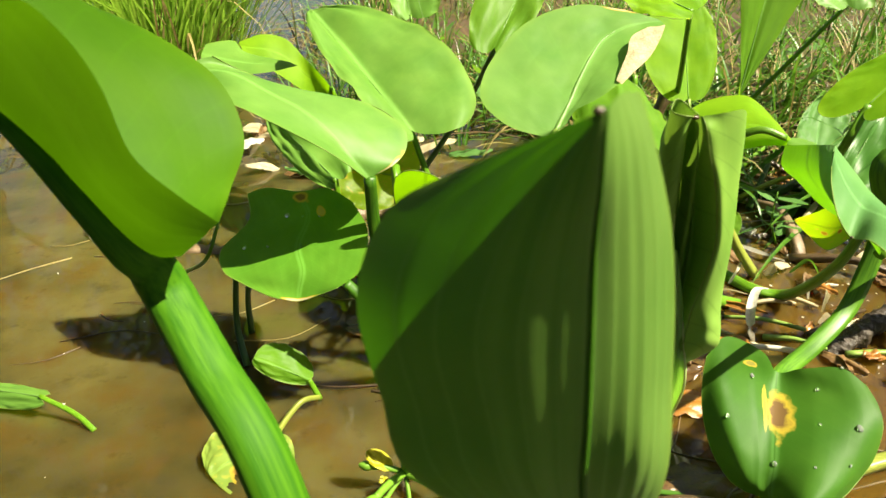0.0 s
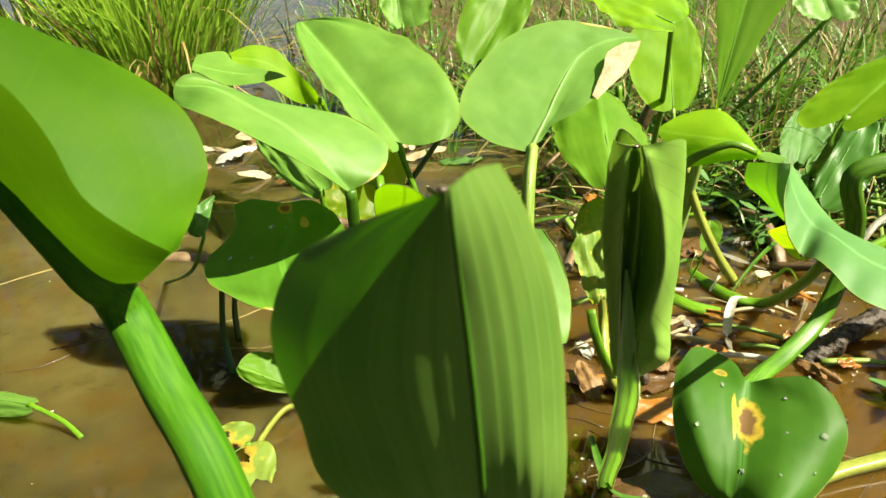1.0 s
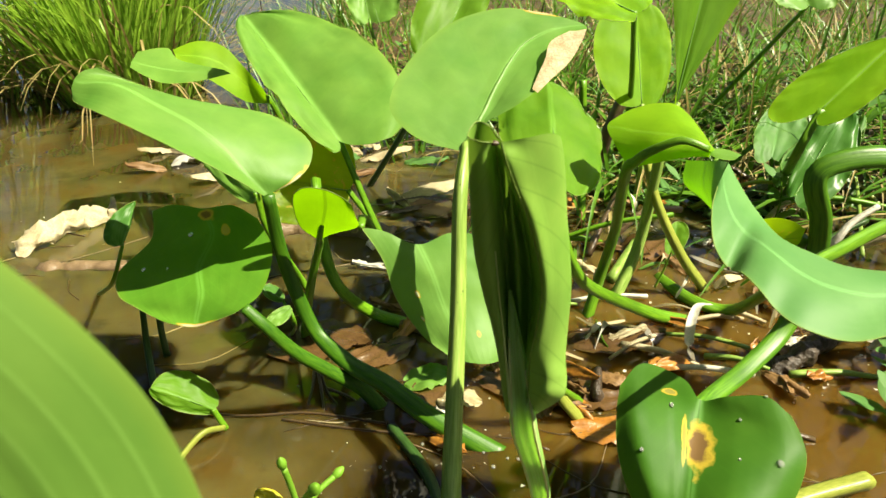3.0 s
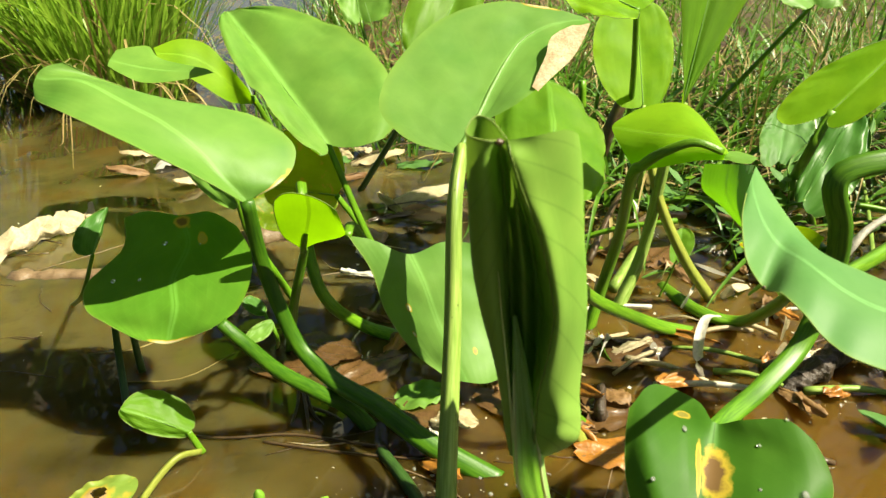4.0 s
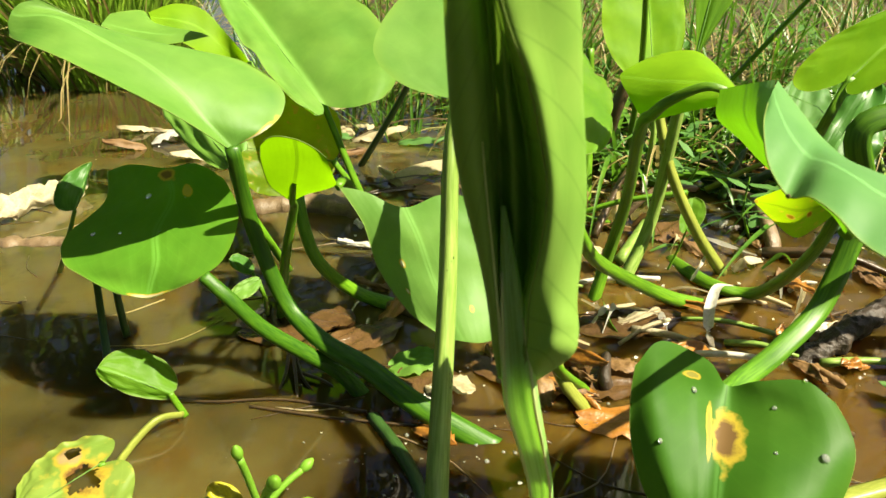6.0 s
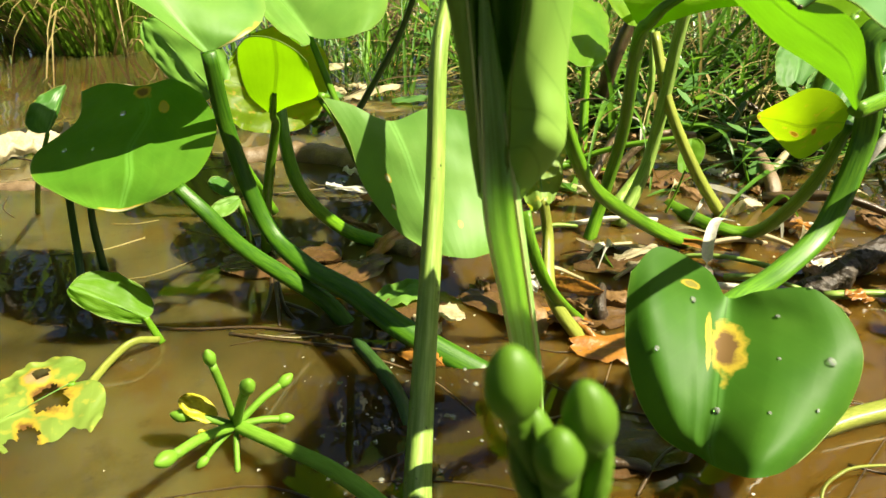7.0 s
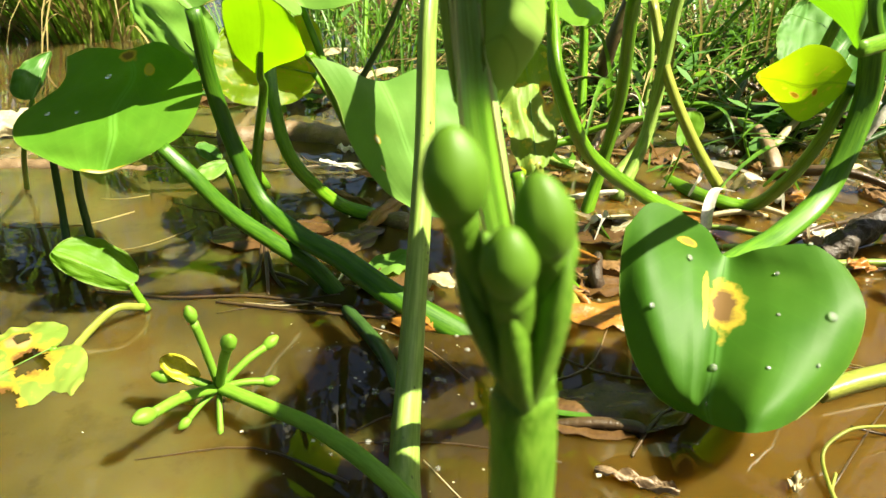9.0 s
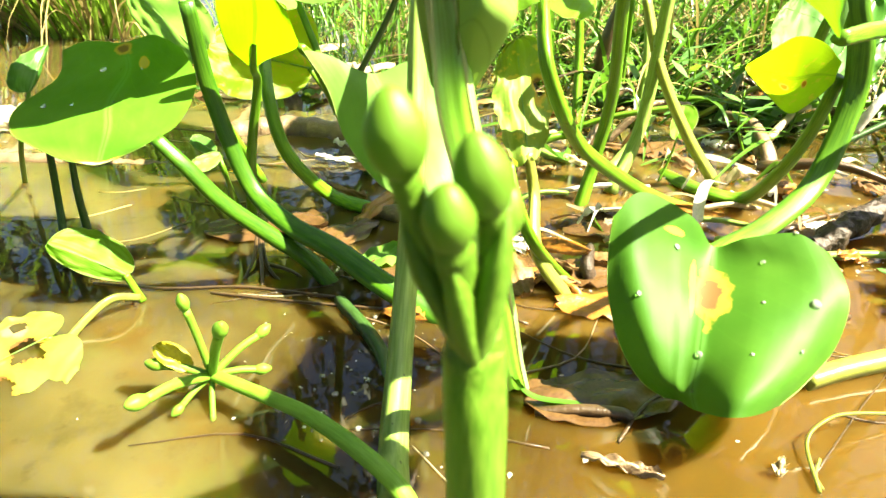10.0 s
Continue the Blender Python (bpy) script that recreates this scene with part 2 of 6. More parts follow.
M_UMBEL = stem_mat("umbel_green", (0.10, 0.23, 0.012), (0.17, 0.33, 0.03), speck=0.0, rough=0.5, share=0.2)
M_DEAD = litter_mat("dead_leaf_brown", (0.12, 0.060, 0.020), (0.26, 0.15, 0.05), share=0.3)
M_STRAW = litter_mat("dead_leaf_straw", (0.39, 0.312, 0.156), (0.53, 0.468, 0.312), share=0.35)
M_WHITE = litter_mat("bleached_leaf", (0.484, 0.452, 0.359), (0.608, 0.593, 0.53), share=0.3)
M_ROT = litter_mat("rotten_dark", (0.0273, 0.0172, 0.0078), (0.078, 0.0468, 0.0195), share=0.0, rough=0.35)
M_BARK = litter_mat("wet_bark", (0.0936, 0.0608, 0.0281), (0.195, 0.133, 0.0702), share=0.0, rough=0.45, bumps=0.9)
M_CHAR = litter_mat("black_rotten_wood", (0.00936, 0.00624, 0.00312), (0.0546, 0.0328, 0.014), share=0.0, rough=0.5, bumps=1.0, scale=90.0)
M_WET = litter_mat("wet_brown_leaf", (0.050, 0.026, 0.008), (0.120, 0.066, 0.024), share=0.1, rough=0.22, bumps=0.3)
M_MUD = litter_mat("orange_mud", (0.0429, 0.025, 0.0078), (0.0936, 0.0507, 0.0156), share=0.0, rough=0.5, scale=9.0)
M_ORANGE = litter_mat("sunken_leaf_orange", (0.22, 0.085, 0.010), (0.33, 0.15, 0.025), share=0.1, rough=0.35)
M_GRASS = litter_mat("grass_green", (0.16, 0.32, 0.020), (0.32, 0.50, 0.05), share=0.45, rough=0.45, bumps=0.1, scale=12.0)
M_STRAP = litter_mat("strap_leaf", (0.032, 0.110, 0.006), (0.12, 0.26, 0.016), share=0.40, rough=0.4, bumps=0.15, scale=14.0)
M_GRASS_DRY = litter_mat("grass_dry", (0.17, 0.125, 0.035), (0.34, 0.28, 0.10), share=0.3, bumps=0.1, scale=12.0)
M_WEED = leaf_mat("weed_leaf", (0.0744, 0.186, 0.0372), (0.195, 0.374, 0.0234), share=0.4, pleats=3.0, rough=0.55, spec=0.25)
M_TREE = litter_mat("tree_leaf", (0.0273, 0.0585, 0.00936), (0.0546, 0.101, 0.0156), share=0.2, rough=0.5, bumps=0.1, scale=3.0)
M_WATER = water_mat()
M_DROP = glass_mat("water_drop")


# ---- building helpers ----
def V(p):
    return Vector(p)


def thing(name, base, label, category, group=""):
    ob = new(name)
    ob.empty_display_size = 0.01
    ob.location = base
    return tagged(ob, label, category, group)


def origin_of(ob):
    while ob.parent:
        ob = ob.parent
    return ob.location


def part(name, bm, material, parent, label=""):
    """Links a bmesh, given in world coordinates, as one mesh under a thing or a part."""
    off = origin_of(parent) if parent else Vector()
    for v in bm.verts:
        v.co -= off
    me = bpy.data.meshes.new(name)
    bm.to_mesh(me)
    bm.free()
    me.materials.append(material)
    for f in me.polygons:
        f.use_smooth = True
    ob = new(name, me)
    ob.parent = parent
    return tagged(ob, label)


def spline(pts, n):
    """n + 1 places along a Catmull-Rom curve through pts."""
    pts = [V(p) for p in pts]
    if len(pts) == 2:
        return [pts[0].lerp(pts[1], i / n) for i in range(n + 1)]
    ext = [pts[0] * 2 - pts[1], *pts, pts[-1] * 2 - pts[-2]]
    out = []
    for i in range(n + 1):
        f = i / n * (len(pts) - 1)
        k = min(int(f), len(pts) - 2)
        t = f - k
        a, b, c, d = ext[k:k + 4]
        out.append(0.5 * (2 * b + (c - a) * t + (2 * a - 5 * b + 4 * c - d) * t * t + (3 * b - a - 3 * c + d) * t ** 3))
    return out


def tube(pts, r0, r1, sides=12, n=18, ridge=0.14, bm=None, closed=False, wob=0.0, rr=None):
    """A tapered tube along a curve, with three blunt ribs and closed ends, uv (round, along)."""
    bm = bm or bmesh.new()
    uvl = bm.loops.layers.uv.verify()
    c = spline(pts, n)
    up = Vector((0.3, -1, 0.2))
    rows = []
    for i, p in enumerate(c):
        d = (c[min(i + 1, n)] - c[max(i - 1, 0)]).normalized()
        x = d.cross(up).normalized()
        up = x.cross(d)
        f = i / n
        r = (r0 + (r1 - r0) * f) if rr is None else np.interp(f, *rr)
        r *= 1 + wob * noise.noise(p * 60)
        rows.append([bm.verts.new(p + (x * math.cos(a) + up * math.sin(a)) * r * (1 + ridge * math.cos(3 * a)))
                     for a in (2 * math.pi * k / sides for k in range(sides))])
    for i in range(n):
        for k in range(sides):
            f = bm.faces.new((rows[i][k], rows[i][(k + 1) % sides], rows[i + 1][(k + 1) % sides], rows[i + 1][k]))
            for lp, (a, b) in zip(f.loops, ((k, i), (k + 1, i), (k + 1, i + 1), (k, i + 1))):
                lp[uvl].uv = (a / sides, b / n * 4)
    bm.faces.new(rows[0][::-1])
    bm.faces.new(rows[-1])
    return bm


def ball(c, r, stretch=(1, 1, 1), axis=(0, 0, 1), seg=10, rings=8, bm=None):
    bm = bm or bmesh.new()
    q = V(axis).to_track_quat("Z", "Y").to_matrix().to_4x4()
    bmesh.ops.create_uvsphere(bm, u_segments=seg, v_segments=rings, radius=r,
                              matrix=Matrix.Translation(c) @ q @ Matrix.Diagonal((*stretch, 1)), calc_uvs=True)
    return bm


class Sheet:
    """The surface of a leaf: base, tip and the two widest margin points, with its cross and length curves."""

    def __init__(self, base, tip, left, right, p=0.45, q=0.6, e=0.08, bow=0.0, cup=0.0, lobe=0.15, tip_lobe=0.0, wave=0.003, seed=0, flip=0.0):
        self.b, self.t, self.p, self.e = V(base), V(tip), p, e
        self.bow, self.cup, self.lobe, self.tip_lobe, self.wave, self.seed, self.flip = bow, cup, lobe, tip_lobe, wave, seed, flip
        self.qs = (q, q) if isinstance(q, (int, float)) else q
        self.sws = [(p - k * e) / (p + k) for k in self.qs]
        self.peaks = [self.raw(s, i) for i, s in enumerate(self.sws)]
        self.n = (self.t - self.b).cross(V(right) - V(left)).normalized()
        self.sides = (V(left) - self.mid(self.sws[0]), V(right) - self.mid(self.sws[1]))
        self.len = (self.t - self.b).length

    def raw(self, s, i):
        return (s + self.e) ** self.p * max(1 - s, 0) ** self.qs[i]

    def mid(self, s):
        return self.b.lerp(self.t, s) - self.n * (self.bow * (self.t - self.b).length * 4 * s * (1 - s))

    def at(self, v, s):
        a = abs(v)
        side = self.sides[0] if v < 0 else self.sides[1]
        w = self.raw(s, int(v > 0)) / self.peaks[v > 0]
        nn = (self.t - self.b).cross(side).normalized() * (-1 if v < 0 else 1)
        p = self.mid(s) + side * (a * w) - nn * ((self.cup if isinstance(self.cup, (int, float)) else self.cup[v > 0]) * side.length * w * 4 * a * (1 - 0.75 * a) * 0.6)
        lobe = self.lobe if isinstance(self.lobe, (int, float)) else self.lobe[v > 0]
        p -= (self.t - self.b) * (lobe * math.sin(math.pi * min(a, 1) ** 0.75 * 0.86) * (1 - s) ** 4)
        p += (self.t - self.b) * ((self.tip_lobe if v > 0 else 0) * math.sin(math.pi * min(a, 1) ** 0.8 * 0.8) * s ** 6)
        if self.flip and a > 0.55:
            p -= nn * (self.flip * side.length * w * (a - 0.55) ** 2 * 5)
        k = Vector((s * 3.1 + self.seed * 7.7, v * 1.7, self.seed))
        p += nn * (self.wave * (noise.noise(k * 1.3) * 1.2 + a * a * noise.noise(k * 3.0 + Vector((5, 0, 0))) * 1.6))
        return p


def blade_mesh(sh, rows=26, half=11, holes=(), ragged=0.0):
    """The blade's sheet, with uv (across, along); holes at (u, s, ru, rs) are cut through it."""
    bm = bmesh.new()
    uvl = bm.loops.layers.uv.verify()
    grid = []
    for i in range(rows + 1):
        s = 1 - (1 - i / rows) ** 1.35 if i else 0.0
        s = min(s, 0.9995)
        row = []
        for j in range(-half, half + 1):
            v = j / half
            if ragged and abs(v) == 1:
                v *= 1 - ragged * max(0, noise.noise(Vector((s * 14, v * 3, sh.seed + 2.2))))
            row.append((bm.verts.new(sh.at(v, s)), (v * 0.5 + 0.5, s)))
        grid.append(row)
    for i in range(rows):
        for j in range(2 * half):
            q = (grid[i][j], grid[i][j + 1], grid[i + 1][j + 1], grid[i + 1][j])
            cu, cs = sum(k[1][0] for k in q) / 4, sum(k[1][1] for k in q) / 4
            if any(((cu - a) / ru) ** 2 + ((cs - b) / rs) ** 2 + 1.1 * noise.noise(Vector((cu * 17, cs * 17, 3.3))) < 1 for a, b, ru, rs in holes):
                continue
            f = bm.faces.new([k[0] for k in q])
            for lp, k in zip(f.loops, q):
                lp[uvl].uv = k[1]
    return bm


def rim_mesh(sh, r, ragged=0.0):
    def edge(v, s):
        if ragged:
            v *= 1 - ragged * max(0, noise.noise(Vector((s * 14, v * 3, sh.seed + 2.2))))
        return sh.at(v, s)
    ss = [0.0, 0.01, 0.03, 0.07, 0.12, 0.2, 0.3, 0.4, 0.5, 0.6, 0.7, 0.78, 0.85, 0.91, 0.95, 0.98, 0.995]
    pts = [sh.at(0.25 * k, 0) for k in (1, 2, 3)] + [edge(1, s) for s in ss] + [edge(-1, s) for s in ss[::-1]] + [sh.at(-0.25 * k, 0) for k in (3, 2, 1)]
    return tube(pts, r, r, sides=4, n=90, ridge=0)


def rib_mesh(sh, r, up=1):
    pts = [sh.mid(s) + sh.n * (r * 0.35 * up) for s in (0.0, 0.15, 0.3, 0.45, 0.6, 0.75, 0.9)]
    return tube(pts, r, r * 0.15, sides=7, n=24, ridge=0.0)


LEAVES = "leaves of the water plants"


def add_blade(parent, sh, mat, rib=0.0011, rim=0.00035, holes=(), ragged=0.0, rows=26, half=11, rib_mat=None, rib_up=1):
    bl = part("blade", blade_mesh(sh, rows, half, holes, ragged), mat, parent)
    if rib:
        part("midrib", rib_mesh(sh, rib, rib_up), rib_mat or M_RIB, bl)
    if rim and not holes:
        part("margin", rim_mesh(sh, rim, ragged), M_RIM, bl)
    return bl


def water_leaf(label, sh, mat, stalk, r0=0.006, r1=0.004, stalk_mat=None, **kw):
    """One leaf of the water plant: its stalk from the foot to the blade, and the blade with midrib and margin."""
    ob = thing("water_plant_leaf", stalk[0], label, "leaf", LEAVES)
    part("stalk", tube(stalk, r0, r1, n=6 * len(stalk)), stalk_mat or M_STEM, ob)
    add_blade(ob, sh, mat, **kw)
    return ob


def loft(grid, n, m):
    """A smooth sheet through a coarse net of control points, n by m faces, uv (along the rows, along the columns)."""
    bm = bmesh.new()
    uvl = bm.loops.layers.uv.verify()
    lines = [spline(row, m) for row in grid]
    cols = [spline([ln[j] for ln in lines], n) for j in range(m + 1)]
    vs = [[bm.verts.new(cols[j][i]) for j in range(m + 1)] for i in range(n + 1)]
    for i in range(n):
        for j in range(m):
            f = bm.faces.new((vs[i][j], vs[i][j + 1], vs[i + 1][j + 1], vs[i + 1][j]))
            for lp, (a, b) in zip(f.loops, ((i, j), (i, j + 1), (i + 1, j + 1), (i + 1, j))):
                lp[uvl].uv = (b / m, a / n)
    return bm



def ripple(bm, amount, seed):
    """Gentle waves in a sheet, with shallow dents at two scales."""
    for v in bm.verts:
        k = v.co * 24 + Vector((seed * 3.1, 0, seed))
        v.co += Vector((0.3, -0.5, 0.8)) * (amount * (noise.noise(k) + 0.45 * noise.noise(k * 2.7)))


# ---- ground and water ----
def ground_height(x, y):
    shore = 2.05 - 0.55 * max(0, min(1, (x - 0.1) / 0.7)) + 4.5 * max(0, min(1, (-0.1 - x) / 1.2))
    d = y - shore + 0.25 * noise.noise(Vector((x * 1.5, y * 1.5, 0)))
    far = max(abs(x) - 5.0, y - 7.0, -y - 4.0)
    h = -0.07 + 0.13 * max(0, min(1, d / 0.5 + 0.4)) * (1 if y < 4 else max(0, 1 - (y - 4) / 2))
    h += 0.02 * noise.noise(Vector((x * 3, y * 3, 1))) + 0.008 * noise.noise(Vector((x * 14, y * 14, 2)))
    return h + (min(far, 6) * 0.12 if far > 0 else 0)


def make_ground():
    xs = sorted({-300, -120, -50, -25, -14, -9, *[round(-6 + 0.25 * k, 3) for k in range(15)], *[round(-2.2 + 0.06 * k, 3) for k in range(75)], *[round(2.5 + 0.3 * k, 3) for k in range(13)], 9, 14, 25, 50, 120, 300})
    ys = sorted({-300, -120, -50, -20, -10, -6, -4, -2.5, -1.5, -0.8, *[round(-0.4 + 0.06 * k, 3) for k in range(78)], *[round(4.5 + 0.4 * k, 3) for k in range(12)], 12, 20, 40, 100, 300})
    vs = [(x, y, ground_height(x, y)) for y in ys for x in xs]
    w = len(xs)
    fs = [(j * w + i, j * w + i + 1, (j + 1) * w + i + 1, (j + 1) * w + i) for j in range(len(ys) - 1) for i in range(w - 1)]
    me = bpy.data.meshes.new("ground")
    me.from_pydata(vs, [], fs)
    me.materials.append(M_MUD)
    for f in me.polygons:
        f.use_smooth = True
    tagged(new("ground", me), "orange-brown mud bed and low bank of the pond", "ground", kind="structure")


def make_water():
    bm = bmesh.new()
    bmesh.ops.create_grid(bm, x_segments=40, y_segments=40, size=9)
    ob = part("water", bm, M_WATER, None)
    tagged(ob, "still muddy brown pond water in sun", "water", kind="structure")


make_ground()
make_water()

# ---- leaves close to the camera ----
front = thing("water_plant_leaf", (0.118, 0.165, 0.0), "upright pleated green leaf, shaded side facing out", "leaf", LEAVES)
part("stalk", tube([(0.118, 0.165, -0.02), (0.130, 0.175, 0.12), (0.150, 0.197, 0.26), (0.160, 0.205, 0.338)], 0.006, 0.004, n=24), M_STEM, front)
near_half = [[(0.1394, 0.1603, 0.4817), (0.1407, 0.1602, 0.4825), (0.1418, 0.1600, 0.4832)],
           [(0.1210, 0.1775, 0.4670), (0.1332, 0.1665, 0.4705), (0.1428, 0.1630, 0.4714)],
           [(0.1054, 0.1857, 0.4539), (0.1271, 0.1707, 0.4530), (0.1443, 0.1700, 0.4541)],
           [(0.0985, 0.1850, 0.4337), (0.1240, 0.1734, 0.4323), (0.1465, 0.1747, 0.4323)],
           [(0.1021, 0.1880, 0.4062), (0.1276, 0.1782, 0.4083), (0.1488, 0.1788, 0.4071)],
           [(0.1102, 0.1895, 0.3775), (0.1338, 0.1824, 0.3830), (0.1512, 0.1849, 0.3814)],
           [(0.1503, 0.1984, 0.3420), (0.1558, 0.1999, 0.3378), (0.1600, 0.2042, 0.3326)]]
far_half = [[(0.1457, 0.1692, 0.4831), (0.1507, 0.1795, 0.4806)],
           [(0.1494, 0.1717, 0.4743), (0.1566, 0.1859, 0.4683)],
           [(0.1536, 0.1763, 0.4586), (0.1633, 0.1918, 0.4505)],
           [(0.1573, 0.1802, 0.4395), (0.1676, 0.1953, 0.4328)],
           [(0.1604, 0.1817, 0.4158), (0.1706, 0.1957, 0.4113)],
           [(0.1624, 0.1826, 0.3888), (0.1723, 0.1910, 0.3800)],
           [(0.1639, 0.2033, 0.3368), (0.1678, 0.2002, 0.3436)]]
net = [a + b for a, b in zip(near_half, far_half)]
bm = loft(net, 72, 72)
uvl = bm.loops.layers.uv.verify()
for v in bm.verts:
    if v.link_loops:
        u, s = v.link_loops[0][uvl].uv
        v.co.y += (0.00018 if u > 0.5 else 0.00042) * (1 - 2 * abs(math.sin((u - 0.5) * 31.4)) ** 0.7) * min(1, 6 * abs(u - 0.5)) * min(1, 4 * s + 0.2)
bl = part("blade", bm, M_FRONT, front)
part("tip", ball((0.1407, 0.1600, 0.4828), 0.0008, (1.3, 1, 0.8)), M_ROT, bl, "dried brown leaf tip")
part("midrib", tube([row[2] for row in net[::-1]], 0.0012, 0.0003, sides=7, n=40, ridge=0), M_STEM_THICK, bl)

big = thing("water_plant_leaf", (0.105, 0.165, 0.0), "large folded green leaf on a thick angled stalk", "leaf", LEAVES)
near_half = [[(0.0360, 0.2667, 0.4124), (0.0280, 0.2688, 0.4043), (0.0149, 0.2777, 0.3925)],
           [(0.0337, 0.2474, 0.4299), (0.0163, 0.2594, 0.4113), (-0.0058, 0.2772, 0.3937)],
           [(0.0286, 0.2356, 0.4468), (0.0047, 0.2545, 0.4294), (-0.0254, 0.2828, 0.4177)],
           [(0.0304, 0.2245, 0.4687), (-0.0018, 0.2512, 0.4520), (-0.0398, 0.2841, 0.4371)],
           [(0.0250, 0.2213, 0.4828), (-0.0105, 0.2496, 0.4716), (-0.0553, 0.2855, 0.4546)],
           [(0.0126, 0.2216, 0.4912), (-0.0242, 0.2500, 0.4849), (-0.0754, 0.2890, 0.4723)],
           [(-0.0614, 0.2698, 0.4946), (-0.0733, 0.2795, 0.4930), (-0.0901, 0.2944, 0.4910)]]
far_half = [[(0.0164, 0.2914, 0.3926), (0.0233, 0.2978, 0.3977)],
           [(0.0049, 0.3102, 0.4020), (0.0153, 0.3338, 0.3963)],
           [(-0.0084, 0.3306, 0.4211), (0.0164, 0.3559, 0.4127)],
           [(-0.0257, 0.3416, 0.4441), (0.0024, 0.3703, 0.4354)],
           [(-0.0492, 0.3458, 0.4659), (-0.0270, 0.3752, 0.4548)],
           [(-0.0681, 0.3425, 0.4833), (-0.0568, 0.3697, 0.4693)],
           [(-0.0966, 0.3121, 0.4933), (-0.0998, 0.3288, 0.4932)]]
net = [a + b for a, b in zip(near_half, far_half)]
part("stalk", tube([(0.105, 0.165, -0.02), (0.095, 0.195, 0.18), (0.0558, 0.2322, 0.3218), (0.0272, 0.2589, 0.3548), (0.0080, 0.2770, 0.3745), (0.0034, 0.2756, 0.3897), (0.0014, 0.2657, 0.4013), (-0.0102, 0.2615, 0.4250), (-0.0229, 0.2615, 0.4438), (-0.0440, 0.2691, 0.4587)], 0.0095, 0.002, n=70,
                   rr=((0, 0.35, 0.52, 0.62, 0.72, 0.85, 1.0), (0.0095, 0.0092, 0.0088, 0.0070, 0.0048, 0.0030, 0.0015))), M_STEM_THICK, big)
part("blade", loft(net, 56, 48), M_FOLD, big)

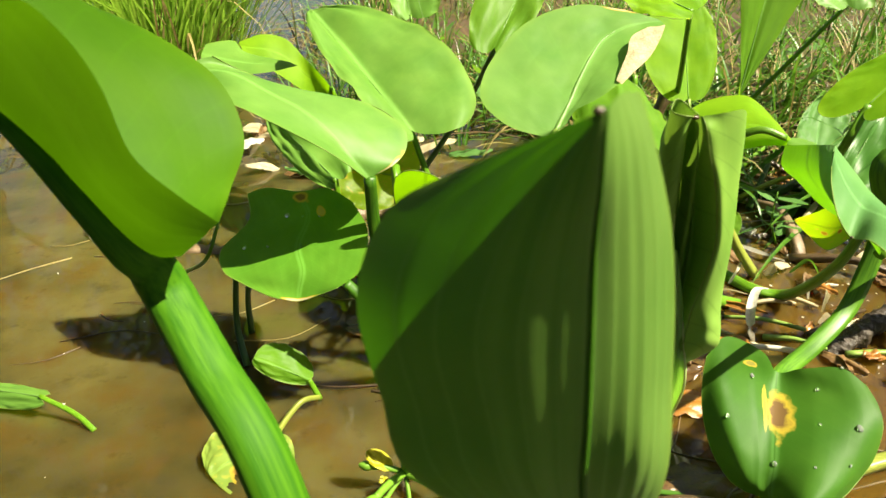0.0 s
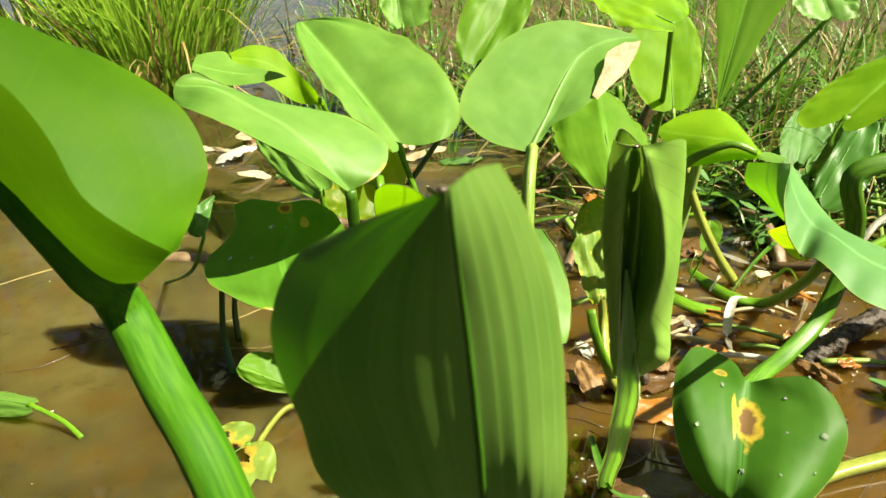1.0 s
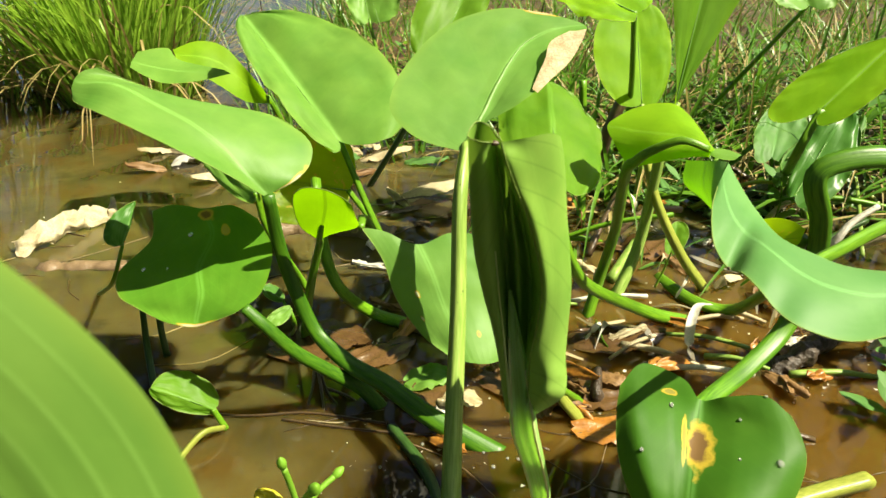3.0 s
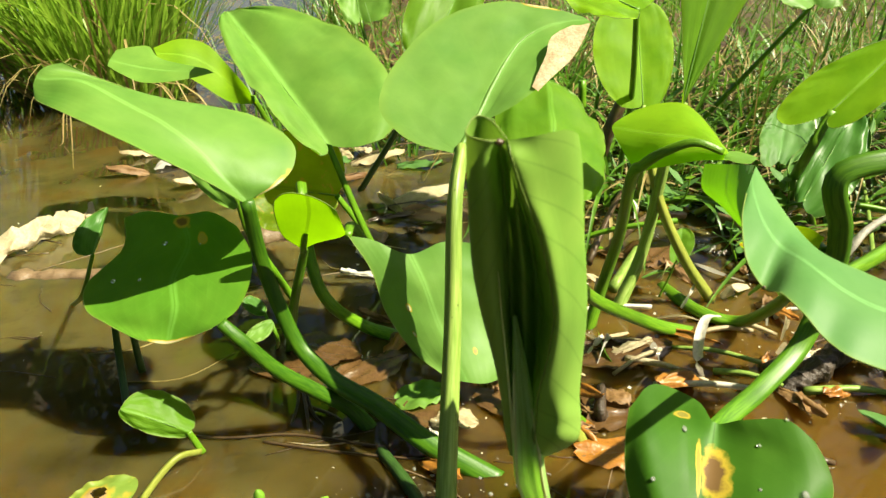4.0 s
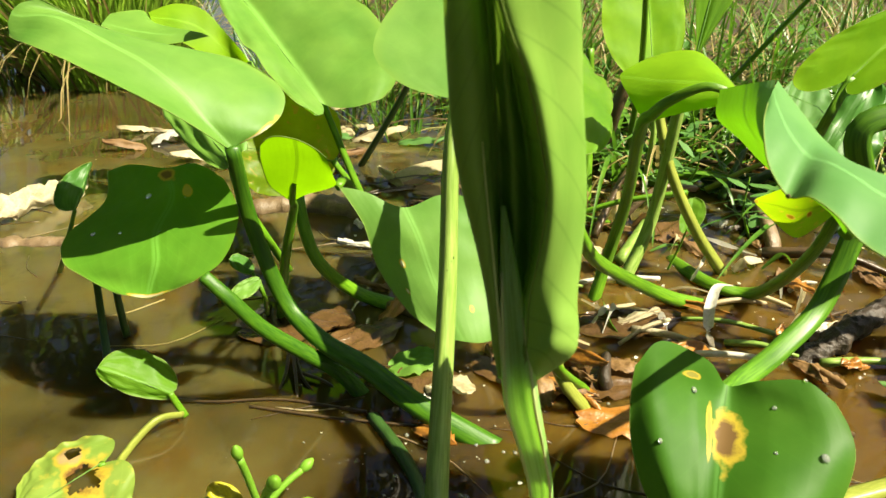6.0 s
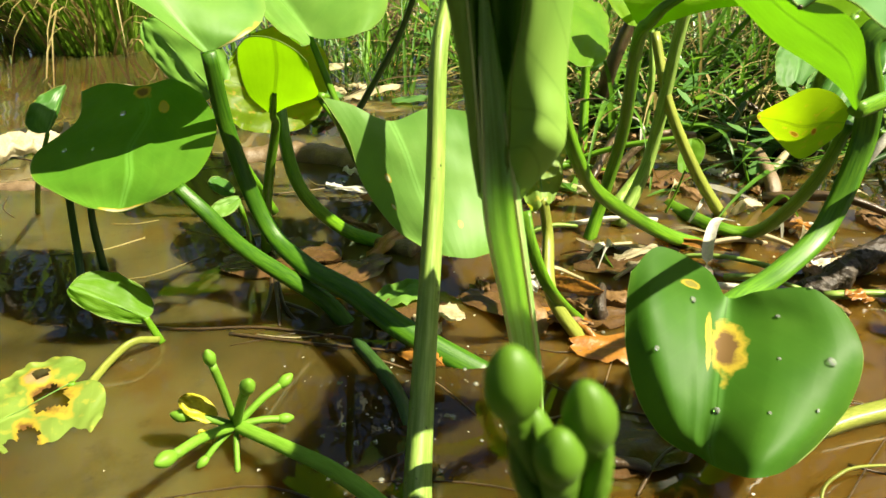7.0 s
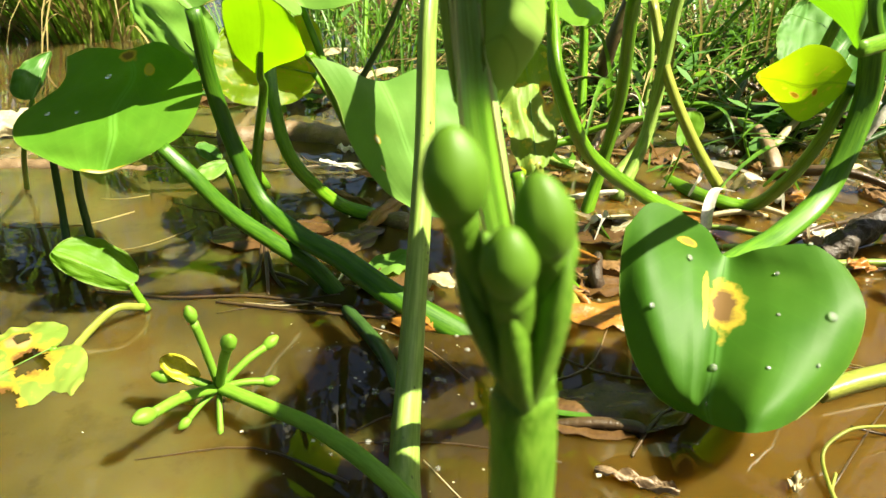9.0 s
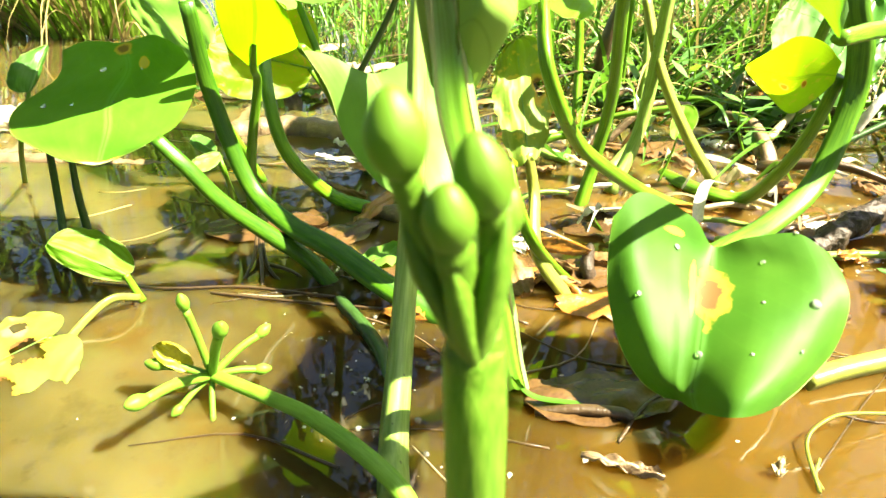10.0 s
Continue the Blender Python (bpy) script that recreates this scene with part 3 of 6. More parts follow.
# ---- rolled young leaf in the middle ----
def rolled_leaf():
    foot, neck, top = V((0.2818, 0.5704, -0.0050)), V((0.2414, 0.3951, 0.2556)), V((0.2195, 0.3711, 0.4203))
    ob = thing("water_plant_leaf", foot, "young green leaf still rolled into a tube, on a sheathed stalk", "leaf", LEAVES)
    ax = top - neck
    right = V((1, -0.02, 0))
    back = right.cross(-ax).normalized()
    if back.y < 0:
        back = -back
    # from the tip down; across: the rolled back of the tube, its outer edge, flap, groove, ridge, hollow, lip, broad lobe, outer edge
    roll = [[(0.2441, 0.3831, 0.4216), (0.2321, 0.3755, 0.4219), (0.2235, 0.3757, 0.4207), (0.2186, 0.3835, 0.4244), (0.2135, 0.3811, 0.4265), (0.2103, 0.3742, 0.4232), (0.2137, 0.3707, 0.4222), (0.2180, 0.3698, 0.4218), (0.2211, 0.3738, 0.4208), (0.2218, 0.3738, 0.4209), (0.2226, 0.3728, 0.4214), (0.2237, 0.3707, 0.4220), (0.2322, 0.3694, 0.4239), (0.2423, 0.3760, 0.4239), (0.2476, 0.3835, 0.4201), (0.2467, 0.3899, 0.4166)],
        [(0.2475, 0.3934, 0.4086), (0.2272, 0.3954, 0.4077), (0.2251, 0.3964, 0.4074), (0.2143, 0.3944, 0.4079), (0.2122, 0.3884, 0.4096), (0.2106, 0.3774, 0.4129), (0.2144, 0.3714, 0.4147), (0.2188, 0.3734, 0.4142), (0.2224, 0.3864, 0.4103), (0.2239, 0.3784, 0.4127), (0.2249, 0.3764, 0.4133), (0.2254, 0.3664, 0.4163), (0.2352, 0.3714, 0.4150), (0.2450, 0.3784, 0.4130), (0.2499, 0.3864, 0.4107), (0.2486, 0.3934, 0.4086)],
        [(0.2500, 0.3959, 0.3947), (0.2320, 0.3979, 0.3937), (0.2271, 0.3989, 0.3933), (0.2151, 0.3969, 0.3938), (0.2129, 0.3929, 0.3952), (0.2111, 0.3799, 0.3999), (0.2151, 0.3739, 0.4022), (0.2199, 0.3769, 0.4012), (0.2244, 0.3929, 0.3954), (0.2272, 0.3809, 0.3998), (0.2288, 0.3809, 0.3999), (0.2295, 0.3689, 0.4042), (0.2386, 0.3739, 0.4026), (0.2473, 0.3809, 0.4002), (0.2520, 0.3889, 0.3973), (0.2507, 0.3959, 0.3947)],
        [(0.2528, 0.3987, 0.3787), (0.2385, 0.4007, 0.3775), (0.2290, 0.4017, 0.3769), (0.2163, 0.3997, 0.3775), (0.2138, 0.3967, 0.3788), (0.2119, 0.3827, 0.3849), (0.2161, 0.3767, 0.3877), (0.2212, 0.3797, 0.3864), (0.2263, 0.3987, 0.3782), (0.2297, 0.3847, 0.3844), (0.2339, 0.3957, 0.3796), (0.2351, 0.3717, 0.3902), (0.2431, 0.3767, 0.3882), (0.2500, 0.3837, 0.3853), (0.2540, 0.3917, 0.3818), (0.2526, 0.3987, 0.3787)],
        [(0.2561, 0.4017, 0.3589), (0.2439, 0.4037, 0.3576), (0.2311, 0.4047, 0.3567), (0.2179, 0.4027, 0.3575), (0.2156, 0.3997, 0.3590), (0.2134, 0.3857, 0.3664), (0.2175, 0.3797, 0.3697), (0.2228, 0.3837, 0.3677), (0.2284, 0.4037, 0.3572), (0.2327, 0.3907, 0.3642), (0.2387, 0.4027, 0.3580), (0.2398, 0.3747, 0.3729), (0.2475, 0.3797, 0.3704), (0.2531, 0.3867, 0.3669), (0.2570, 0.3947, 0.3627), (0.2554, 0.4017, 0.3589)],
        [(0.2592, 0.4048, 0.3371), (0.2481, 0.4068, 0.3355), (0.2330, 0.4078, 0.3344), (0.2212, 0.4058, 0.3354), (0.2195, 0.4018, 0.3378), (0.2170, 0.3888, 0.3460), (0.2205, 0.3838, 0.3493), (0.2248, 0.3868, 0.3475), (0.2300, 0.4058, 0.3356), (0.2347, 0.3968, 0.3415), (0.2416, 0.4058, 0.3360), (0.2435, 0.3778, 0.3537), (0.2506, 0.3828, 0.3508), (0.2560, 0.3898, 0.3465), (0.2596, 0.3978, 0.3416), (0.2580, 0.4048, 0.3371)],
        [(0.2484, 0.4079, 0.3125), (0.2474, 0.4099, 0.3110), (0.2361, 0.4109, 0.3099), (0.2254, 0.4089, 0.3110), (0.2251, 0.4029, 0.3154), (0.2222, 0.3919, 0.3235), (0.2243, 0.3879, 0.3265), (0.2275, 0.3899, 0.3251), (0.2326, 0.4049, 0.3142), (0.2366, 0.3999, 0.3180), (0.2420, 0.4069, 0.3130), (0.2433, 0.3829, 0.3309), (0.2506, 0.3849, 0.3296), (0.2561, 0.3899, 0.3261), (0.2596, 0.3969, 0.3211), (0.2579, 0.4039, 0.3158)],
        [(0.2450, 0.4053, 0.2940), (0.2439, 0.4068, 0.2927), (0.2382, 0.4075, 0.2918), (0.2285, 0.4060, 0.2927), (0.2289, 0.3993, 0.2983), (0.2261, 0.3935, 0.3031), (0.2275, 0.3905, 0.3056), (0.2298, 0.3915, 0.3049), (0.2347, 0.4025, 0.2959), (0.2379, 0.3975, 0.3002), (0.2401, 0.3955, 0.3020), (0.2410, 0.3855, 0.3104), (0.2485, 0.3835, 0.3124), (0.2553, 0.3865, 0.3101), (0.2589, 0.3915, 0.3061), (0.2570, 0.3985, 0.3001)],
        [(0.2453, 0.4072, 0.2758), (0.2442, 0.4087, 0.2743), (0.2403, 0.4095, 0.2735), (0.2307, 0.4080, 0.2744), (0.2311, 0.3990, 0.2827), (0.2282, 0.3945, 0.2867), (0.2295, 0.3925, 0.2886), (0.2316, 0.3925, 0.2887), (0.2363, 0.4015, 0.2806), (0.2387, 0.3965, 0.2854), (0.2400, 0.3935, 0.2882), (0.2414, 0.3885, 0.2928), (0.2488, 0.3805, 0.3005), (0.2561, 0.3825, 0.2990), (0.2601, 0.3885, 0.2937), (0.2576, 0.3965, 0.2862)],
        [(0.2444, 0.4030, 0.2705), (0.2433, 0.4040, 0.2695), (0.2406, 0.4045, 0.2689), (0.2316, 0.4035, 0.2694), (0.2323, 0.3965, 0.2762), (0.2297, 0.3955, 0.2771), (0.2308, 0.3935, 0.2790), (0.2327, 0.3935, 0.2791), (0.2363, 0.3935, 0.2793), (0.2386, 0.3935, 0.2794), (0.2401, 0.3935, 0.2795), (0.2414, 0.3906, 0.2818), (0.2472, 0.3799, 0.2898), (0.2542, 0.3811, 0.2879), (0.2577, 0.3849, 0.2860), (0.2552, 0.3907, 0.2812)],
        [(0.2425, 0.4007, 0.2625), (0.2409, 0.4017, 0.2614), (0.2388, 0.4027, 0.2603), (0.2365, 0.4027, 0.2602), (0.2341, 0.4007, 0.2621), (0.2317, 0.3967, 0.2661), (0.2322, 0.3947, 0.2681), (0.2337, 0.3947, 0.2682), (0.2370, 0.3947, 0.2684), (0.2393, 0.3947, 0.2685), (0.2409, 0.3947, 0.2685), (0.2422, 0.3947, 0.2686), (0.2440, 0.3949, 0.2667), (0.2457, 0.3959, 0.2658), (0.2467, 0.3979, 0.2638), (0.2449, 0.4009, 0.2606)]]
    grid = [[V(p) for p in row] for row in roll]
    bl = part("blade", loft(grid, 84, 84), M_ROLL, ob)
    part("tip", ball(grid[0][8] - back * 0.001, 0.0014, (1.4, 1, 0.8)), M_ROT, bl, "dried brown leaf tip")
    part("fold", tube([row[11] - back * 0.0002 for row in grid], 0.00018, 0.0004, sides=5, n=40, ridge=0), M_RIM, bl)
    part("fold", tube([grid[0][k] + ax * 0.0012 for k in (2, 3, 4, 5, 6, 7, 8)], 0.0003, 0.0003, sides=5, n=30, ridge=0), M_RIM, bl)
    part("fold", tube([row[7] - back * 0.0003 for row in grid[4:]], 0.0003, 0.0009, sides=5, n=40, ridge=0), M_EDGE, bl, "pale midrib in the fold")
    # sheath: a channel open to the front, pale at its rims
    pts = spline([foot, (0.272, 0.530, 0.055), (0.262, 0.478, 0.130), (0.250, 0.430, 0.204), neck, neck + ax * 0.16, neck + ax * 0.34, neck + ax * 0.50], 24)
    chan = []
    for i, p in enumerate(pts):
        f = i / 24
        w = np.interp(f, (0, 0.3, 0.55, 0.7, 0.85, 1.0), (0.0080, 0.0074, 0.0072, 0.0062, 0.0038, 0.0008))
        q = p + back * np.interp(f, (0, 0.58, 0.7, 0.85, 1), (0, 0, 0.0025, 0.007, 0.014))
        chan.append([q + right * (x * w) + back * (b * w) for x, b in ((-0.62, 0.5), (-1.0, 0.0), (-0.80, -0.45), (-0.35, -0.30), (0.0, -0.42), (0.35, -0.22), (0.80, -0.70), (1.05, -0.1), (0.7, 0.7), (0.0, 1.0), (-0.62, 0.5))])
    st = part("stalk", loft(chan, 72, 44), M_SHEATH, ob)
    part("stalk_rim", tube([c[2] - back * 0.0004 for c in chan[:22]], 0.0011, 0.0007, sides=5, n=40, ridge=0), M_EDGE, st, "pale rim of the sheath")
    part("stalk_rim", tube([c[6] - back * 0.0004 for c in chan[:20]], 0.0010, 0.0007, sides=5, n=40, ridge=0), M_EDGE, st, "pale rim of the sheath")


M_EDGE = stem_mat("sheath_edge", (0.38, 0.48, 0.16), (0.58, 0.66, 0.32), speck=0.0, rough=0.5, share=0.2)
M_SHEATH = stem_mat("stalk_sheath", (0.22, 0.40, 0.08), (0.44, 0.66, 0.28), speck=0.1, rough=0.45, share=0.4)
M_ROLL = leaf_mat("leaf_rolled", (0.132, 0.262, 0.034), (0.26, 0.46, 0.036), share=0.15, rough=0.5, veins=0.8, pleats=5.0, rungs=0.6, ink=0.16, rung_tone=0.55)
rolled_leaf()

# ---- broad leaves behind ----
M_BLOTCH = leaf_mat("leaf_green_stained", (0.034, 0.110, 0.006), (0.085, 0.22, 0.003), share=0.25, rough=0.54, spec=0.18, veins=0.6,
                    spots=((0.51, 0.33, 0.070, 0.17, (0.13, 0.075, 0.025)), (0.43, 0.33, 0.022, 0.15, (0.26, 0.20, 0.03)), (0.30, 0.12, 0.045, 0.022, (0.22, 0.20, 0.04))))
near_half = [[(0.3424, 0.6035, 0.1243), (0.3638, 0.6183, 0.1374), (0.4039, 0.6253, 0.1159), (0.4229, 0.6255, 0.0923)],
           [(0.3407, 0.5966, 0.1024), (0.3590, 0.5937, 0.1077), (0.3913, 0.6091, 0.0990), (0.4167, 0.6066, 0.0826)],
           [(0.3408, 0.5803, 0.0752), (0.3586, 0.5677, 0.0837), (0.3857, 0.5736, 0.0789), (0.4053, 0.5695, 0.0731)],
           [(0.3493, 0.5612, 0.0459), (0.3623, 0.5439, 0.0590), (0.3806, 0.5402, 0.0585), (0.3943, 0.5343, 0.0586)],
           [(0.3629, 0.5439, 0.0284), (0.3694, 0.5296, 0.0393), (0.3785, 0.5236, 0.0419), (0.3886, 0.5186, 0.0420)],
           [(0.3783, 0.5362, 0.0205), (0.3812, 0.5296, 0.0248), (0.3850, 0.5252, 0.0268), (0.3904, 0.5112, 0.0318)]]
far_half = [[(0.4418, 0.6168, 0.1040), (0.4706, 0.6057, 0.1142), (0.4861, 0.5881, 0.1089)],
           [(0.4480, 0.5950, 0.0959), (0.4715, 0.5759, 0.1021), (0.4896, 0.5682, 0.1004)],
           [(0.4375, 0.5576, 0.0857), (0.4662, 0.5484, 0.0910), (0.4894, 0.5525, 0.0876)],
           [(0.4201, 0.5179, 0.0720), (0.4506, 0.5205, 0.0737), (0.4775, 0.5344, 0.0669)],
           [(0.4040, 0.4930, 0.0606), (0.4282, 0.4973, 0.0617), (0.4546, 0.5147, 0.0531)],
           [(0.3989, 0.4832, 0.0508), (0.4169, 0.4866, 0.0510), (0.4349, 0.4996, 0.0480)]]
net = [a + b for a, b in zip(near_half, far_half)]
droop = thing("water_plant_leaf", (0.760, 0.840, 0.0), "drooping heart-shaped leaf with brown and yellow stain, wet with drops", "leaf", LEAVES)
part("stalk", tube([(0.760, 0.840, -0.02), (0.735, 0.815, 0.14), (0.650, 0.790, 0.262), (0.5578, 0.7816, 0.2614), (0.5684, 0.7770, 0.2079), (0.5701, 0.7727, 0.1601), (0.5410, 0.7410, 0.0976), (0.4895, 0.6938, 0.0775), (0.4420, 0.6469, 0.0793), (0.4229, 0.6252, 0.0830)], 0.0118, 0.0078, n=60, ridge=0.22), M_STEM_MID, droop)
bm = loft(net, 64, 72)
ripple(bm, 0.0009, 5)
bl = part("blade", bm, M_BLOTCH, droop)
for k in (0, 6):
    part("margin", tube([row[k] for row in net], 0.0004, 0.0004, sides=4, n=40, ridge=0), M_RIM, bl)
HEART = net

hb = thing("water_plant_leaf", (0.760, 0.830, 0.0), "bent pale green leaf, its lit underside glowing lime", "leaf", LEAVES)
part("stalk", tube([(0.770, 0.850, -0.02), (0.730, 0.815, 0.14), (0.620, 0.720, 0.235), (0.500, 0.620, 0.250), (0.450, 0.574, 0.252)], 0.008, 0.0045, n=34), M_STEM, hb)
M_BENT = leaf_mat("leaf_waxy_bent", (0.165, 0.335, 0.10), (0.098, 0.27, 0.001), share=0.5, rough=0.5)
upper = [[(0.3764, 0.5450, 0.3522), (0.3708, 0.5334, 0.3520), (0.3650, 0.5215, 0.3510), (0.3594, 0.5100, 0.3492)],
        [(0.3761, 0.5300, 0.3493), (0.3673, 0.5151, 0.3498), (0.3583, 0.4999, 0.3484), (0.3495, 0.4850, 0.3453)],
        [(0.3777, 0.5100, 0.3438), (0.3669, 0.4935, 0.3438), (0.3557, 0.4765, 0.3410), (0.3450, 0.4600, 0.3354)],
        [(0.3829, 0.5000, 0.3366), (0.3729, 0.4842, 0.3364), (0.3626, 0.4678, 0.3322), (0.3525, 0.4520, 0.3244)],
        [(0.3870, 0.4820, 0.3322), (0.3757, 0.4665, 0.3367), (0.3642, 0.4505, 0.3363), (0.3530, 0.4350, 0.3311)],
        [(0.3916, 0.4700, 0.3314), (0.3801, 0.4535, 0.3357), (0.3683, 0.4365, 0.3352), (0.3568, 0.4200, 0.3299)],
        [(0.4007, 0.4630, 0.3293), (0.3883, 0.4455, 0.3322), (0.3756, 0.4275, 0.3304), (0.3632, 0.4100, 0.3237)],
        [(0.4162, 0.4560, 0.3254), (0.4019, 0.4375, 0.3285), (0.3871, 0.4185, 0.3268), (0.3728, 0.4000, 0.3203)],
        [(0.4390, 0.4550, 0.3231), (0.4260, 0.4375, 0.3244), (0.4126, 0.4195, 0.3207), (0.3997, 0.4020, 0.3124)],
        [(0.4609, 0.4600, 0.3222), (0.4562, 0.4501, 0.3207), (0.4514, 0.4399, 0.3142), (0.4467, 0.4300, 0.3031)]]
under = [[(0.3661, 0.6000, 0.3339), (0.3703, 0.5700, 0.3444), (0.3766, 0.5480, 0.3519)],
        [(0.3666, 0.5980, 0.3173), (0.3685, 0.5600, 0.3298), (0.3619, 0.5130, 0.3447)],
        [(0.3806, 0.5950, 0.3055), (0.3727, 0.5450, 0.3196), (0.3509, 0.4760, 0.3377)],
        [(0.4000, 0.5880, 0.2882), (0.3821, 0.5300, 0.3101), (0.3562, 0.4600, 0.3274)],
        [(0.4212, 0.5800, 0.2760), (0.4019, 0.5300, 0.2986), (0.3758, 0.4700, 0.3215)],
        [(0.4390, 0.5760, 0.2637), (0.4215, 0.5400, 0.2852), (0.4039, 0.5000, 0.3059)],
        [(0.4500, 0.5740, 0.2510), (0.4483, 0.5700, 0.2554), (0.4444, 0.5600, 0.2693)]]
M_FLAP = leaf_mat("leaf_waxy_blue_green", (0.080, 0.205, 0.052), (0.22, 0.44, 0.12), share=0.3, rough=0.5, veins=0.15)
bl = part("blade", loft(upper, 54, 20), M_FLAP, hb, "waxy blue-green upper face, folded over")
part("underside", loft(under, 40, 20), M_BENT, bl, "lime underside lit through")
part("margin", tube([row[3] for row in upper], 0.0004, 0.0003, sides=4, n=50, ridge=0), M_RIM, bl)
part("tip", ball(upper[3][3], 0.0011), M_ROT, bl, "dried dark leaf tip")

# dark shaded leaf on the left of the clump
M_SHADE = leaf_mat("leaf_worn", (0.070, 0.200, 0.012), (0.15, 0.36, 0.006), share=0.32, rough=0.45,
                   spots=((0.50, 0.99, 0.24, 0.055, PALE_ROT), (0.50, 0.05, 0.08, 0.05, (0.20, 0.12, 0.03)), (0.62, 0.17, 0.04, 0.04, (0.45, 0.36, 0.06))))
WORN = [[(-0.1542, 0.8050, 0.1935), (-0.1289, 0.8050, 0.2014), (-0.0891, 0.7930, 0.2030), (-0.0532, 0.7830, 0.2112), (-0.0208, 0.7680, 0.2034)],
        [(-0.1425, 0.7680, 0.1757), (-0.1068, 0.7680, 0.1822), (-0.0708, 0.7620, 0.1851), (-0.0362, 0.7570, 0.1877), (-0.0006, 0.7420, 0.1857)],
        [(-0.1647, 0.7300, 0.1560), (-0.1199, 0.7300, 0.1600), (-0.0768, 0.7300, 0.1639), (-0.0337, 0.7220, 0.1683), (0.0044, 0.7120, 0.1707)],
        [(-0.1553, 0.7030, 0.1441), (-0.1104, 0.7000, 0.1457), (-0.0650, 0.6980, 0.1507), (-0.0301, 0.6940, 0.1535), (-0.0012, 0.6880, 0.1566)],
        [(-0.1326, 0.6900, 0.1376), (-0.0977, 0.6850, 0.1341), (-0.0659, 0.6820, 0.1349), (-0.0321, 0.6770, 0.1454), (-0.0140, 0.6750, 0.1496)],
        [(-0.0990, 0.6760, 0.1303), (-0.0853, 0.6730, 0.1290), (-0.0647, 0.6710, 0.1280), (-0.0414, 0.6720, 0.1364), (-0.0212, 0.6720, 0.1456)]]
dark = thing("water_plant_leaf", (0.120, 0.712, 0.0), "dark worn leaf in shade with ragged tip and rotten edge", "leaf", LEAVES)
part("stalk", tube([(0.120, 0.712, -0.02), (0.090, 0.715, 0.020), (0.058, 0.702, 0.054), (0.028, 0.685, 0.091), (0.006, 0.675, 0.127), (-0.0140, 0.6750, 0.1496)], 0.0085, 0.0055, n=36), M_STEM_SHADED, dark)
bm = loft(WORN, 44, 44)
ripple(bm, 0.0022, 5)
bl = part("blade", bm, M_SHADE, dark)
part("margin", tube([row[0] for row in WORN] + list(WORN[-1][1:]), 0.0004, 0.0004, sides=4, n=60, ridge=0), M_RIM, bl)

# long leaf
M_LONG = leaf_mat("leaf_waxy_edged", (0.097, 0.222, 0.031), (0.19, 0.45, 0.006), share=0.35, veins=0.5, rough=0.48, spec=0.25, spots=((1.0, 0.10, 0.06, 0.16, PALE_ROT),))
net = [[(0.0054, 0.7220, 0.2488), (0.0066, 0.7240, 0.2485), (0.0079, 0.7260, 0.2488), (0.0112, 0.7280, 0.2491), (0.0136, 0.7300, 0.2498)],
        [(-0.0097, 0.7050, 0.2702), (-0.0110, 0.7180, 0.2692), (-0.0098, 0.7260, 0.2712), (0.0126, 0.7330, 0.2630), (0.0336, 0.7420, 0.2584)],
        [(-0.0288, 0.6930, 0.2894), (-0.0304, 0.7130, 0.2890), (-0.0285, 0.7300, 0.2931), (0.0049, 0.7500, 0.2821), (0.0431, 0.7660, 0.2681)],
        [(-0.0603, 0.6880, 0.3083), (-0.0610, 0.7120, 0.3109), (-0.0579, 0.7350, 0.3159), (-0.0220, 0.7650, 0.3022), (0.0365, 0.7900, 0.2843)],
        [(-0.0995, 0.6950, 0.3256), (-0.0991, 0.7180, 0.3292), (-0.0980, 0.7450, 0.3344), (-0.0674, 0.7750, 0.3213), (-0.0047, 0.8050, 0.3057)],
        [(-0.1404, 0.7180, 0.3324), (-0.1393, 0.7350, 0.3396), (-0.1346, 0.7520, 0.3496), (-0.1197, 0.7700, 0.3427), (-0.0859, 0.7950, 0.3242)],
        [(-0.1727, 0.7420, 0.3344), (-0.1736, 0.7480, 0.3409), (-0.1718, 0.7560, 0.3508), (-0.1588, 0.7650, 0.3546), (-0.1341, 0.7800, 0.3462)],
        [(-0.1793, 0.7500, 0.3390), (-0.1797, 0.7530, 0.3458), (-0.1770, 0.7580, 0.3540), (-0.1695, 0.7630, 0.3605), (-0.1576, 0.7700, 0.3625)]]
long_leaf = thing("water_plant_leaf", (0.245, 0.650, 0.0), "long waxy pale green leaf with a dry curled edge", "leaf", LEAVES)
part("stalk", tube([(0.245, 0.650, -0.012), (0.172, 0.673, 0.017), (0.119, 0.698, 0.041), (0.075, 0.715, 0.057), (0.035, 0.739, 0.085), (0.010, 0.742, 0.168), (0.0079, 0.7260, 0.2488)], 0.0115, 0.0062, n=48), M_STEM_SHADED, long_leaf)
bm = loft(net, 48, 36)
ripple(bm, 0.0016, 6)
bl = part("blade", bm, M_LONG, long_leaf)
for k in (0, 4):
    part("margin", tube([row[k] for row in net], 0.0004, 0.0003, sides=4, n=40, ridge=0), M_RIM, bl)

# upright oval leaf behind the long one
sh = Sheet((0.0235, 0.9961, 0.2151), (-0.1574, 1.2107, 0.3467), (-0.0853, 1.0535, 0.2735), (0.0770, 1.1180, 0.2928), p=0.40, q=0.36, e=0.05, lobe=0.05, cup=0.10, wave=0.005, seed=7)
water_leaf("broad oval green leaf standing behind the others", sh, M_PALE, [(0.110, 1.020, -0.02), (0.070, 1.000, 0.08), (0.0214, 1.0071, 0.2148)], 0.006, 0.004)

